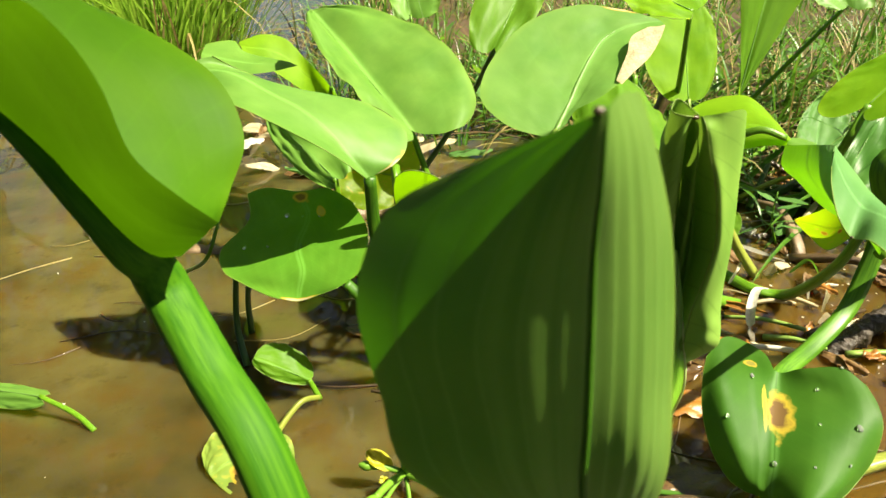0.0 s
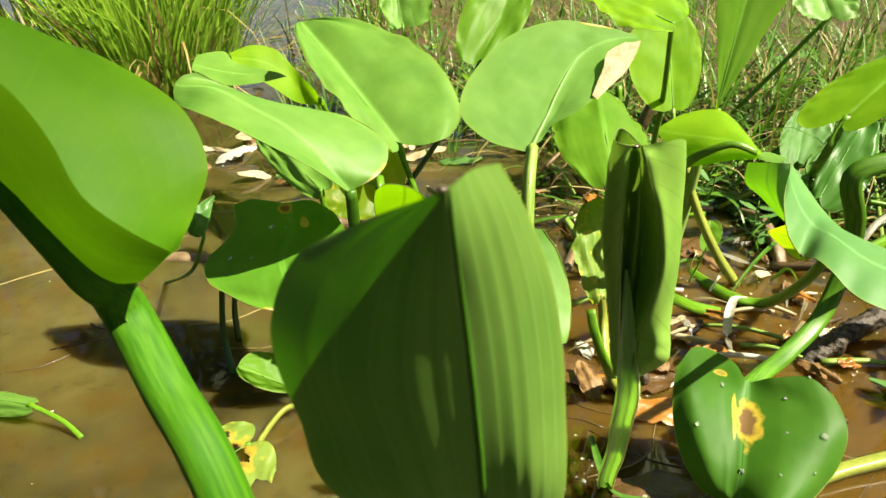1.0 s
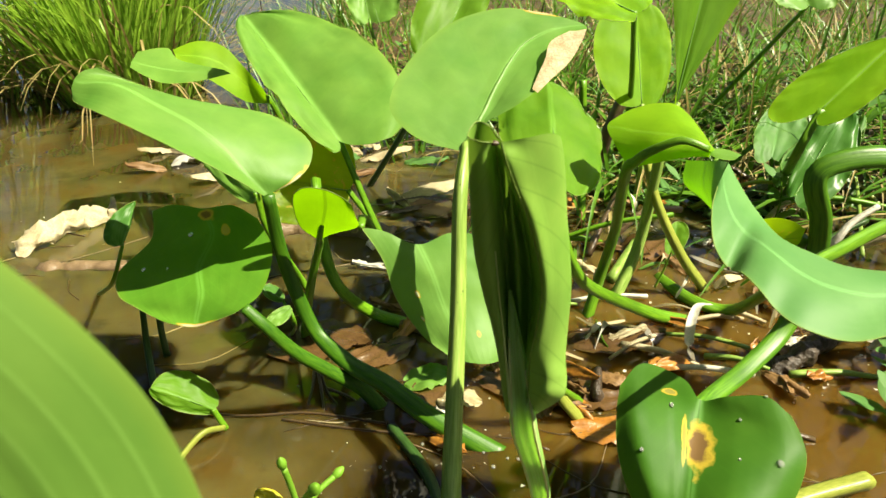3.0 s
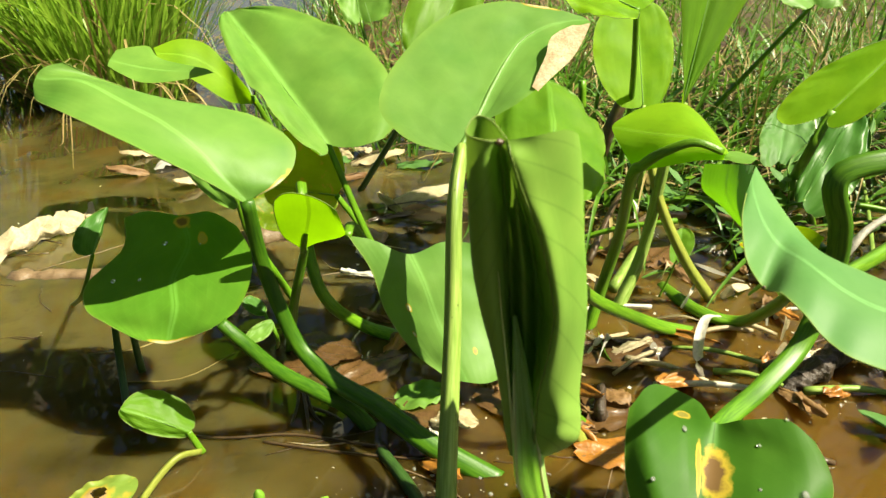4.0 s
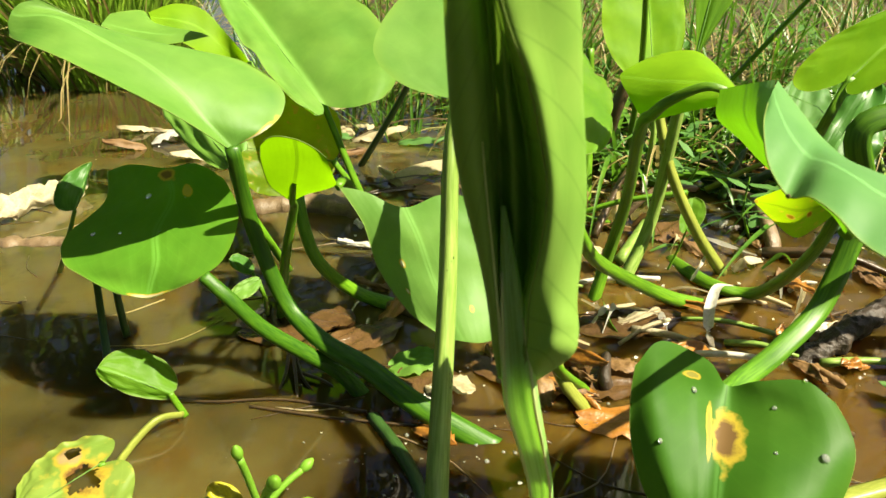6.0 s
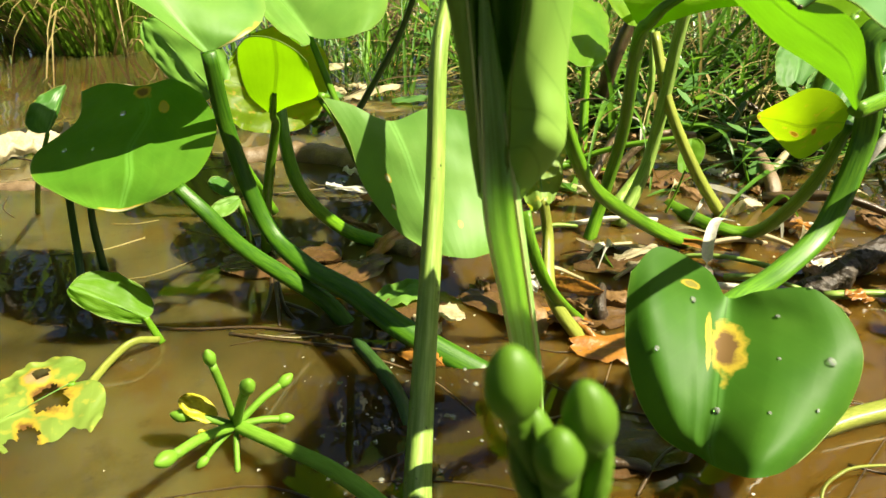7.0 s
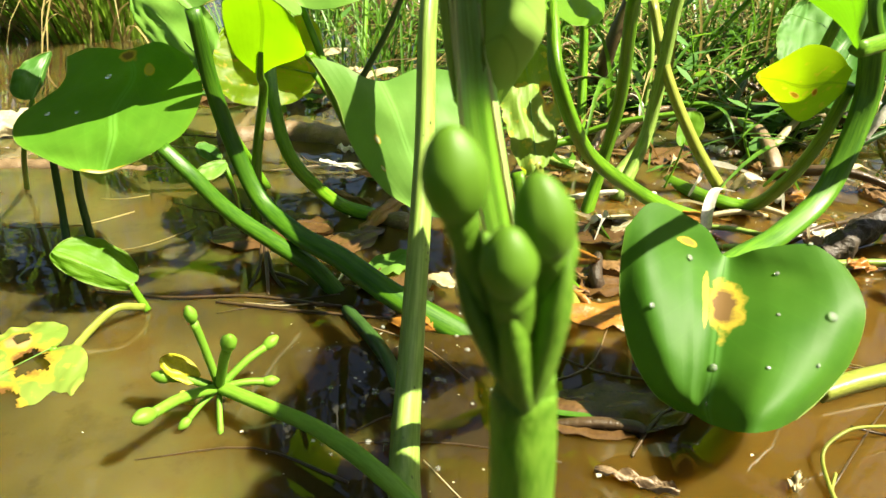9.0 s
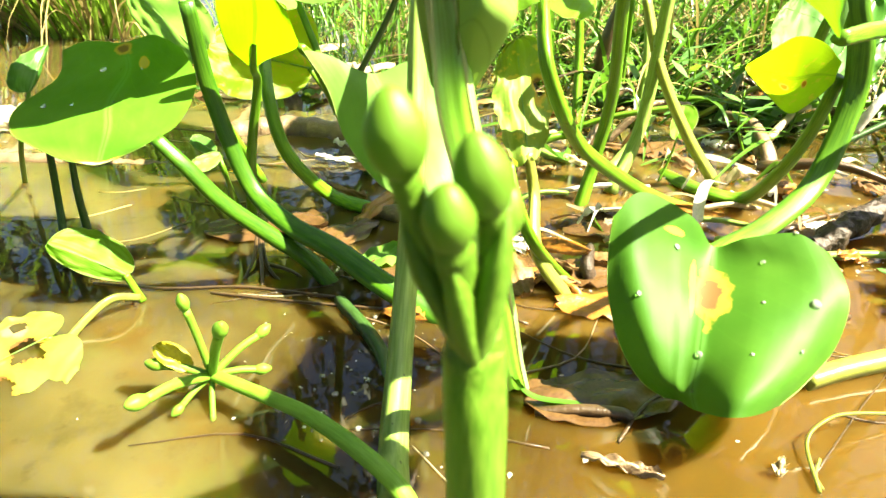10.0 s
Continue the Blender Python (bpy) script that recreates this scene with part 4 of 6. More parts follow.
# pale leaf with its folded lime half
pale_half = [[(-0.3405, 1.1800, 0.2720), (-0.3464, 1.2000, 0.2762), (-0.3538, 1.2400, 0.2838)],
        [(-0.3099, 1.1600, 0.2635), (-0.3198, 1.2000, 0.2699), (-0.3315, 1.2500, 0.2872)],
        [(-0.2795, 1.1600, 0.2518), (-0.2911, 1.2000, 0.2644), (-0.3090, 1.2600, 0.2856)],
        [(-0.2298, 1.1700, 0.2533), (-0.2494, 1.2000, 0.2606), (-0.2836, 1.2400, 0.2709)],
        [(-0.1829, 1.1900, 0.2607), (-0.1916, 1.2000, 0.2610), (-0.2020, 1.2100, 0.2622)]]
lime_half = [[(-0.2893, 1.2400, 0.2691), (-0.2956, 1.2500, 0.2774), (-0.3022, 1.2600, 0.2840)],
        [(-0.2515, 1.2400, 0.2457), (-0.2565, 1.2600, 0.2724), (-0.2660, 1.2800, 0.2944)],
        [(-0.2235, 1.2400, 0.2287), (-0.2237, 1.2700, 0.2571), (-0.2266, 1.2900, 0.2845)],
        [(-0.1792, 1.2300, 0.2054), (-0.1862, 1.2600, 0.2272), (-0.1920, 1.2800, 0.2519)],
        [(-0.1286, 1.2100, 0.2074), (-0.1347, 1.2100, 0.2193), (-0.1435, 1.2200, 0.2288)]]
folded = thing("water_plant_leaf", (-0.100, 1.300, 0.0), "folded pale leaf, one half glowing lime", "leaf", LEAVES)
part("stalk", tube([(-0.100, 1.300, -0.02), (-0.110, 1.290, 0.08), lime_half[-1][1]], 0.006, 0.004, n=18), M_STEM, folded)
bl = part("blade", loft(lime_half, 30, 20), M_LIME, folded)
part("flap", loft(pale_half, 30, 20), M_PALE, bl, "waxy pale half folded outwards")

# big centre leaf
M_CENTRE = leaf_mat("leaf_waxy_torn", (0.104, 0.236, 0.036), (0.19, 0.45, 0.006), share=0.35, veins=0.5, rough=0.48, spec=0.25,
                    spots=((1.0, 0.66, 0.12, 0.20, (0.70, 0.58, 0.40)), (0.02, 0.86, 0.10, 0.06, (0.6, 0.45, 0.2))))
M_PAPER = litter_mat("papery_leaf_edge", (0.36, 0.24, 0.10), (0.70, 0.60, 0.42), share=0.35, scale=70.0)
CENTRE = [[(0.1938, 0.7583, 0.2853), (0.1977, 0.7607, 0.2869), (0.2022, 0.7643, 0.2893), (0.2066, 0.7673, 0.2913), (0.2111, 0.7703, 0.2934)],
        [(0.1531, 0.7703, 0.2927), (0.1835, 0.7739, 0.2955), (0.2109, 0.7823, 0.3015), (0.2177, 0.7841, 0.3046), (0.2234, 0.7829, 0.3080)],
        [(0.1233, 0.7979, 0.3117), (0.1717, 0.8003, 0.3138), (0.2198, 0.8003, 0.3142), (0.2302, 0.7961, 0.3155), (0.2369, 0.7827, 0.3157)],
        [(0.1253, 0.8291, 0.3349), (0.1773, 0.8291, 0.3352), (0.2301, 0.8231, 0.3310), (0.2436, 0.8135, 0.3299), (0.2538, 0.7875, 0.3250)],
        [(0.1467, 0.8621, 0.3611), (0.1980, 0.8579, 0.3579), (0.2450, 0.8495, 0.3514), (0.2627, 0.8363, 0.3472), (0.2741, 0.8043, 0.3370)],
        [(0.1794, 0.8903, 0.3846), (0.2221, 0.8831, 0.3786), (0.2603, 0.8687, 0.3668), (0.2792, 0.8555, 0.3622), (0.2915, 0.8235, 0.3512)],
        [(0.2324, 0.9059, 0.3980), (0.2606, 0.8951, 0.3888), (0.2820, 0.8807, 0.3767), (0.2990, 0.8681, 0.3718), (0.3132, 0.8459, 0.3665)],
        [(0.2825, 0.9011, 0.3939), (0.2947, 0.8939, 0.3878), (0.3050, 0.8867, 0.3817), (0.3142, 0.8801, 0.3793), (0.3216, 0.8683, 0.3765)],
        [(0.3212, 0.8915, 0.3858), (0.3236, 0.8903, 0.3848), (0.3259, 0.8885, 0.3833), (0.3270, 0.8867, 0.3824), (0.3279, 0.8835, 0.3811)]]
DRY = [[(0.2665, 0.8011, 0.3366), (0.2687, 0.7993, 0.3353), (0.2715, 0.7963, 0.3332)],
        [(0.2732, 0.8167, 0.3480), (0.2777, 0.8131, 0.3454), (0.2845, 0.8095, 0.3428)],
        [(0.2800, 0.8311, 0.3589), (0.2904, 0.8287, 0.3571), (0.3025, 0.8257, 0.3549)],
        [(0.2839, 0.8455, 0.3700), (0.2980, 0.8419, 0.3672), (0.3132, 0.8407, 0.3663)],
        [(0.2913, 0.8539, 0.3766), (0.3055, 0.8527, 0.3757), (0.3204, 0.8539, 0.3767)],
        [(0.3071, 0.8611, 0.3824), (0.3154, 0.8611, 0.3824), (0.3238, 0.8623, 0.3834)]]
centre = thing("water_plant_leaf", (0.2023, 0.4553, 0.0), "large rounded waxy leaf with a torn papery brown edge", "leaf", LEAVES)
part("stalk", tube([(0.2023, 0.4553, 0.0000), (0.197, 0.500, 0.010), (0.195, 0.578, 0.050), (0.197, 0.664, 0.150), (0.197, 0.715, 0.250), CENTRE[0][2]], 0.0105, 0.0060, n=36), M_STEM_PALE, centre)
bm = loft(CENTRE, 60, 48)
ripple(bm, 0.0016, 9)
bl = part("blade", bm, M_CENTRE, centre)
part("midrib", tube([V(row[2]) + V((0, 0.0022, 0)) for row in CENTRE[:8]], 0.0032, 0.0008, sides=8, n=50, ridge=0), M_RIB, bl)
bm = loft(DRY, 30, 12)
ripple(bm, 0.0020, 3)
part("dry_edge", bm, M_PAPER, bl, "torn papery cream edge of the blade")

# leaf under it to the right
sh = Sheet((0.298, 0.785, 0.245), (0.2970, 0.9681, 0.3047), (0.2368, 0.9110, 0.2661), (0.3592, 0.9165, 0.2410), p=0.45, q=0.4, e=0.08, lobe=0.1, cup=0.06, wave=0.005, seed=10)
water_leaf("medium green leaf half hidden under a larger one", sh, M_LEAF, [(0.504, 0.919, -0.012), (0.450, 0.890, 0.016), (0.400, 0.856, 0.053), (0.350, 0.807, 0.101), (0.321, 0.755, 0.150), (0.301, 0.735, 0.200), (0.298, 0.765, 0.232), (0.298, 0.790, 0.247)], 0.0085, 0.0050)

# upright leaf at the back
sh = Sheet((0.4944, 1.3018, 0.1868), (0.4853, 1.4015, 0.3380), (0.4081, 1.3388, 0.2685), (0.5456, 1.3613, 0.2748), p=0.42, q=0.34, e=0.05, lobe=0.03, cup=0.05, wave=0.0018, seed=11)
water_leaf("upright oval leaf, bright with light from behind", sh, M_LIME, [(0.500, 1.290, -0.02), (0.500, 1.270, 0.1), (0.4944, 1.3018, 0.1868)], 0.006, 0.004, stalk_mat=M_STEM_PALE)

# tall half-rolled leaf on a pale stalk, unseen top widened to shade the water
ob = water_leaf("tall half-rolled leaf on a pale upright stalk, unseen top widened", Sheet((0.4500, 0.9456, 0.2764), (0.55, 1.12, 0.78), (0.43, 1.02, 0.60), (0.60, 1.08, 0.58), p=1.2, q=0.45, e=0.0, lobe=0.0, cup=0.20, wave=0.003, seed=12),
                M_LEAF, [(0.4058, 0.9465, 0.0000), (0.4419, 0.9885, 0.0758), (0.4475, 0.9663, 0.2182), (0.4513, 0.9489, 0.2826)], 0.0085, 0.0060, stalk_mat=M_STEM_PALE)

# lime leaf on a dark arched stalk
net = [[(0.3700, 0.7900, 0.2556), (0.3541, 0.8000, 0.2785), (0.3480, 0.8200, 0.2924), (0.3598, 0.8300, 0.2998), (0.3742, 0.8400, 0.3048)],
        [(0.3800, 0.7750, 0.2663), (0.3729, 0.7850, 0.2809), (0.3719, 0.8000, 0.2942), (0.3814, 0.8150, 0.3040), (0.3977, 0.8350, 0.3125)],
        [(0.3916, 0.7600, 0.2753), (0.3910, 0.7650, 0.2875), (0.3933, 0.7800, 0.2978), (0.4019, 0.8000, 0.3072), (0.4176, 0.8250, 0.3136)],
        [(0.4114, 0.7520, 0.2827), (0.4108, 0.7550, 0.2910), (0.4139, 0.7650, 0.2986), (0.4206, 0.7800, 0.3045), (0.4317, 0.8000, 0.3036)],
        [(0.4316, 0.7420, 0.2869), (0.4318, 0.7420, 0.2907), (0.4324, 0.7420, 0.2921), (0.4352, 0.7450, 0.2921), (0.4379, 0.7500, 0.2915)]]
lobe = [[(0.4324, 0.7450, 0.2878), (0.4347, 0.7480, 0.2907), (0.4393, 0.7520, 0.2923)],
        [(0.4390, 0.7300, 0.2891), (0.4445, 0.7400, 0.2906), (0.4487, 0.7500, 0.2921)],
        [(0.4488, 0.7250, 0.2900), (0.4539, 0.7300, 0.2917), (0.4606, 0.7400, 0.2903)]]
lime = thing("water_plant_leaf", (0.3637, 0.9097, 0.0), "small lime leaf lit through, bent over its dark stalk", "leaf", LEAVES)
part("stalk", tube([(0.3637, 0.9097, -0.01), (0.3801, 0.9300, 0.0491), (0.3866, 0.9000, 0.1348), (0.3683, 0.8000, 0.2465), (0.3722, 0.7750, 0.2698), (0.3822, 0.7580, 0.2872), (0.4057, 0.7480, 0.3008), (0.4301, 0.7420, 0.2945)], 0.0080, 0.0030, n=50), M_STEM, lime)
bm = loft(net, 36, 30)
ripple(bm, 0.0012, 13)
bl = part("blade", bm, M_LIME, lime)
part("base_lobe", loft(lobe, 14, 12), M_PALE, bl, "pale waxy lobe at the leaf base")
part("margin", tube([row[4] for row in net], 0.0004, 0.0004, sides=4, n=30, ridge=0), M_RIM, bl)

# lime leaf and heart leaf behind the centre stalk
net = [[(0.0378, 0.7120, 0.2548), (0.0510, 0.7060, 0.2648), (0.0694, 0.7050, 0.2635), (0.0840, 0.7080, 0.2553), (0.0922, 0.7150, 0.2442)],
        [(0.0341, 0.7200, 0.2370), (0.0504, 0.7160, 0.2432), (0.0668, 0.7160, 0.2421), (0.0823, 0.7180, 0.2361), (0.0950, 0.7220, 0.2264)],
        [(0.0356, 0.7300, 0.2126), (0.0460, 0.7290, 0.2147), (0.0584, 0.7290, 0.2150), (0.0727, 0.7300, 0.2124), (0.0929, 0.7320, 0.2122)],
        [(0.0460, 0.7400, 0.1961), (0.0486, 0.7410, 0.1942), (0.0507, 0.7420, 0.1928), (0.0542, 0.7410, 0.1943), (0.0648, 0.7380, 0.2014)]]
young = thing("water_plant_leaf", (-0.0110, 0.8487, 0.0), "young lime leaf lit through from above", "leaf", LEAVES)
part("stalk", tube([(-0.0110, 0.8487, -0.01), (0.0175, 0.7996, 0.0953), (0.0417, 0.7723, 0.1705), net[3][2], net[2][2]], 0.0060, 0.0020, n=30), M_STEM, young)
bm = loft(net, 30, 30)
ripple(bm, 0.001, 14)
bl = part("blade", bm, M_LIME, young)
part("margin", tube([row[0] for row in net[::-1]] + list(net[0][1:]), 0.0004, 0.0004, sides=4, n=50, ridge=0), M_RIM, bl)
M_HEART = leaf_mat("leaf_waxy_speckled", (0.100, 0.234, 0.033), (0.19, 0.45, 0.006), share=0.35, veins=0.5, rough=0.48, spec=0.25, spots=((0.30, 0.45, 0.03, 0.03, (0.55, 0.60, 0.30)), (0.24, 0.62, 0.02, 0.02, (0.55, 0.60, 0.30)), (0.72, 0.72, 0.025, 0.03, (0.40, 0.22, 0.05))))
net = [[(0.0962, 0.7350, 0.2113), (0.1198, 0.7400, 0.2040), (0.1543, 0.7400, 0.1902), (0.1862, 0.7500, 0.1990), (0.2189, 0.7500, 0.1976)],
        [(0.1185, 0.7250, 0.1791), (0.1408, 0.7250, 0.1770), (0.1684, 0.7200, 0.1692), (0.1999, 0.7300, 0.1766), (0.2387, 0.7350, 0.1703)],
        [(0.1326, 0.7100, 0.1429), (0.1521, 0.7050, 0.1431), (0.1821, 0.7000, 0.1410), (0.2111, 0.7050, 0.1422), (0.2498, 0.7150, 0.1359)],
        [(0.1611, 0.6850, 0.1152), (0.1736, 0.6820, 0.1172), (0.1981, 0.6750, 0.1192), (0.2219, 0.6800, 0.1173), (0.2501, 0.6900, 0.1128)],
        [(0.1868, 0.6650, 0.1070), (0.1965, 0.6620, 0.1037), (0.2108, 0.6600, 0.1016), (0.2273, 0.6600, 0.1011), (0.2437, 0.6650, 0.1037)]]
heart = thing("water_plant_leaf", (0.1010, 1.0062, 0.0), "hanging heart-shaped waxy leaf with pale flecks", "leaf", LEAVES)
part("stalk", tube([(0.1010, 1.0062, -0.01), (0.0839, 0.9099, 0.1075), (0.0846, 0.8222, 0.1798), net[0][0]], 0.0065, 0.0040, n=28), M_STEM, heart)
bm = loft(net, 40, 40)
ripple(bm, 0.0016, 15)
bl = part("blade", bm, M_HEART, heart)
for k in (0, 4):
    part("margin", tube([row[k] for row in net], 0.0004, 0.0004, sides=4, n=30, ridge=0), M_RIM, bl)

# leaves low behind
sh = Sheet((-0.0730, 0.9161, 0.1719), (-0.1875, 1.0263, 0.2247), (-0.1429, 0.9587, 0.1754), (-0.0900, 0.9836, 0.2178), p=0.4, q=0.4, e=0.05, lobe=0.05, wave=0.005, seed=16)
water_leaf("pale leaf half hidden under the long one", sh, M_PALE, [(-0.0289, 0.9577, 0.0000), (-0.0661, 0.9293, 0.1090), (-0.0730, 0.9161, 0.1719)], 0.005, 0.004)
sh = Sheet((0.0234, 1.0342, 0.1274), (-0.0821, 0.9790, 0.1639), (-0.0417, 0.9623, 0.1047), (-0.0165, 1.0743, 0.2103), p=0.4, q=0.4, e=0.05, lobe=0.05, wave=0.005, seed=17)
M_FRECK = leaf_mat("leaf_yellow_flecked", (0.14, 0.24, 0.008), (0.50, 0.74, 0.004), share=0.65, rough=0.4, freckle=0.8)
water_leaf("dark green leaf with yellowing streaks low in the clump", sh, M_FRECK, [(0.0979, 1.0271, 0.0000), (0.0569, 1.0408, 0.0705), (0.0234, 1.0342, 0.1274)], 0.005, 0.004)

# yellow-flecked leaf on a lying stalk
M_SPOTTED = leaf_mat("leaf_yellow_spotted", (0.12, 0.24, 0.006), (0.46, 0.72, 0.004), share=0.65, rough=0.4, veins=0.4, freckle=0.5,
                     spots=((0.40, 0.62, 0.07, 0.035, (0.50, 0.22, 0.01)), (0.36, 0.42, 0.05, 0.05, (0.55, 0.32, 0.01)), (0.5, 0.02, 0.3, 0.04, (0.55, 0.50, 0.02))))
net = [[(0.4765, 0.7720, 0.1873), (0.4728, 0.7700, 0.1917), (0.4724, 0.7660, 0.1963)],
        [(0.4972, 0.7780, 0.1692), (0.4905, 0.7660, 0.1898), (0.4831, 0.7520, 0.2101)],
        [(0.5255, 0.7860, 0.1486), (0.5138, 0.7680, 0.1843), (0.5005, 0.7450, 0.2237)],
        [(0.5455, 0.7880, 0.1609), (0.5359, 0.7740, 0.1869), (0.5265, 0.7550, 0.2171)],
        [(0.5592, 0.7880, 0.1769), (0.5576, 0.7850, 0.1835), (0.5558, 0.7780, 0.1967)]]
spotted = thing("water_plant_leaf", (0.4854, 1.0281, 0.0), "yellow-green leaf with orange spots, lit through", "leaf", LEAVES)
part("stalk", tube([(0.4854, 1.0281, -0.005), (0.5141, 0.9384, 0.0080), (0.552, 0.912, 0.012), (0.559, 0.859, 0.062), (0.559, 0.811, 0.122), (0.5630, 0.7900, 0.1816)], 0.0085, 0.0055, n=36), M_STEM, spotted)
bm = loft(net, 36, 26)
ripple(bm, 0.001, 18)
bl = part("blade", bm, M_SPOTTED, spotted)
part("margin", tube([row[0] for row in net], 0.0003, 0.0003, sides=4, n=24, ridge=0), M_RIM, bl)

# damaged pale leaf behind the rolled one
sh = Sheet((0.2891, 0.7400, 0.1217), (0.2778, 0.8150, 0.2052), (0.2584, 0.7650, 0.1607), (0.3114, 0.8050, 0.1725), p=0.45, q=0.36, e=0.06, lobe=0.08, wave=0.006, seed=19)
M_EATEN = leaf_mat("leaf_eaten", (0.136, 0.236, 0.031), (0.312, 0.429, 0.0156), share=0.4, freckle=0.7, spots=((0.80, 0.5, 0.16, 0.16, BROWN_ROT),))
water_leaf("pale yellowing leaf with brown eaten holes", sh, M_EATEN, [(0.336, 0.700, -0.01), (0.2997, 0.6992, 0.0439), (0.2970, 0.7451, 0.0817), (0.2891, 0.7400, 0.1217)], 0.0065, 0.0045, stalk_mat=M_STEM_YEL, holes=((0.82, 0.5, 0.07, 0.08),))

# small floating leaf and its stalks
sh = Sheet((-0.0619, 0.6673, 0.0269), (-0.1166, 0.6567, 0.0628), (-0.0979, 0.6552, 0.0359), (-0.0872, 0.6913, 0.0545), p=0.45, q=0.4, e=0.05, lobe=0.05, wave=0.002, seed=20)
water_leaf("small spade-shaped leaf just above the water", sh, M_LEAF, [(-0.0520, 0.6672, 0.0000), (-0.0619, 0.6673, 0.0269)], 0.0035, 0.0028, rib=0.0006)
arch = thing("arched_stalk", (-0.0862, 0.6046, 0.0000), "yellow-green stalk arching out of the water", "stalk")
part("stalk", tube([(-0.0862, 0.6046, 0.0000), (-0.0749, 0.6246, 0.0120), (-0.0631, 0.6423, 0.0180), (-0.0507, 0.6610, 0.0080)], 0.0034, 0.0030, n=20), M_STEM_YEL, arch)
for pts in ([(-0.1539, 0.7224, 0.0000), (-0.1766, 0.7661, 0.0304), (-0.1693, 0.7644, 0.0918), (-0.1598, 0.7522, 0.1107)], [(-0.1713, 0.7953, 0.0000), (-0.1674, 0.7890, 0.0519), (-0.1563, 0.7772, 0.0932)]):
    st = thing("thin_stalk", pts[0], "thin dark stalk standing in the water", "stalk", "thin dark stalks")
    part("stalk", tube(pts, 0.0042, 0.0030, n=14), M_STEM_DARK, st)

# leaf with rotten holes on the water
sh = Sheet((-0.0924, 0.5921, 0.0113), (-0.1327, 0.5414, 0.0051), (-0.1408, 0.5975, 0.0163), (-0.0639, 0.5292, -0.0045), p=0.42, q=0.45, e=0.14, lobe=0.28, wave=0.003, seed=21)
M_HOLED = leaf_mat("leaf_yellow_rotten", (0.161, 0.248, 0.0372), (0.351, 0.452, 0.0234), share=0.4, rough=0.4, freckle=0.3,
                   spots=((0.50, 0.30, 0.24, 0.26, BROWN_ROT), (0.2, 0.3, 0.15, 0.16, (0.35, 0.24, 0.10)), (0.75, 0.65, 0.2, 0.18, BROWN_ROT)))
water_leaf("yellowing leaf with large rotten holes near the water", sh, M_HOLED, [(-0.060, 0.580, -0.02), (-0.0883, 0.5902, -0.0036), (-0.0924, 0.5921, 0.0113)], 0.004, 0.003, holes=((0.52, 0.30, 0.12, 0.15), (0.18, 0.28, 0.06, 0.07), (0.75, 0.66, 0.10, 0.10)), rows=46, half=24, rib=0.0006)

# curled leaf left of the dark one, far-left leaf
sh = Sheet((-0.1932, 0.7951, 0.1539), (-0.1893, 0.8369, 0.1908), (-0.2139, 0.8019, 0.1694), (-0.1976, 0.8256, 0.1697), p=0.5, q=0.6, e=0.03, lobe=0.0, cup=0.2, wave=0.002, seed=22)
water_leaf("small curled dark leaf", sh, M_DEEP, [(-0.3317, 0.9373, 0.0000), (-0.2201, 0.8002, 0.1013), (-0.1932, 0.7951, 0.1539)], 0.003, 0.002)
sh = Sheet((-0.3489, 0.6234, 0.0252), (-0.4879, 0.6542, 0.0134), (-0.3996, 0.6224, 0.0072), (-0.4018, 0.6578, 0.0106), p=0.45, q=0.5, e=0.04, lobe=0.02, wave=0.002, seed=23)
water_leaf("small pale leaf at the end of a bent stalk", sh, M_PALE, [(-0.2814, 0.6011, 0.0000), (-0.3075, 0.6132, 0.0120), (-0.3489, 0.6234, 0.0252)], 0.003, 0.0025)

# leaves at the far top
def far_leaf(label, b, t, le, ri, mat, foot, seed, **kw):
    water_leaf(label, Sheet(b, t, le, ri, p=0.42, q=0.4, e=0.05, lobe=0.05, cup=0.08, wave=0.006, seed=seed), mat, [foot, V(foot).lerp(V(b), 0.55) + V((0.012, 0.02, 0)), b], 0.006, 0.004, **kw)


far_leaf("deep green leaf on a black-green stalk", (0.1427, 1.2558, 0.2803), (0.2179, 1.4143, 0.4271), (0.1101, 1.3174, 0.3602), (0.2228, 1.3150, 0.3426), M_LEAF, (-0.0022, 1.3684, 0.0000), 30, stalk_mat=M_STEM_DARK)
far_leaf("pale leaf far behind", (-0.0646, 1.8659, 0.2426), (-0.1077, 1.9849, 0.3698), (-0.1238, 1.8835, 0.2838), (0.0104, 1.8981, 0.2969), M_PALE, (-0.04, 1.75, -0.02), 31)
far_leaf("lime leaf behind, lit from above", (0.4350, 1.1665, 0.3582), (0.3105, 1.2404, 0.4067), (0.3482, 1.1614, 0.3580), (0.4287, 1.2475, 0.4069), M_LIME, (0.50, 1.45, -0.02), 32)
sh = Sheet((0.7136, 1.1273, 0.2281), (0.8267, 1.1739, 0.3278), (0.6504, 1.1177, 0.2604), (0.7759, 1.1014, 0.2582), p=0.4, q=0.4, e=0.08, lobe=0.12, wave=0.0018, seed=33)
water_leaf("broad lime-green leaf seen from below", sh, M_LIME, [(0.8110, 1.4087, 0.0000), (0.6917, 1.1299, 0.1478), (0.7136, 1.1273, 0.2281)], 0.008, 0.006)
far_leaf("pale leaf at the far edge", (0.8295, 1.5090, 0.3226), (0.8055, 1.6066, 0.4059), (0.7506, 1.5161, 0.3454), (0.8788, 1.5263, 0.3506), M_PALE, (0.62, 1.60, -0.02), 34)
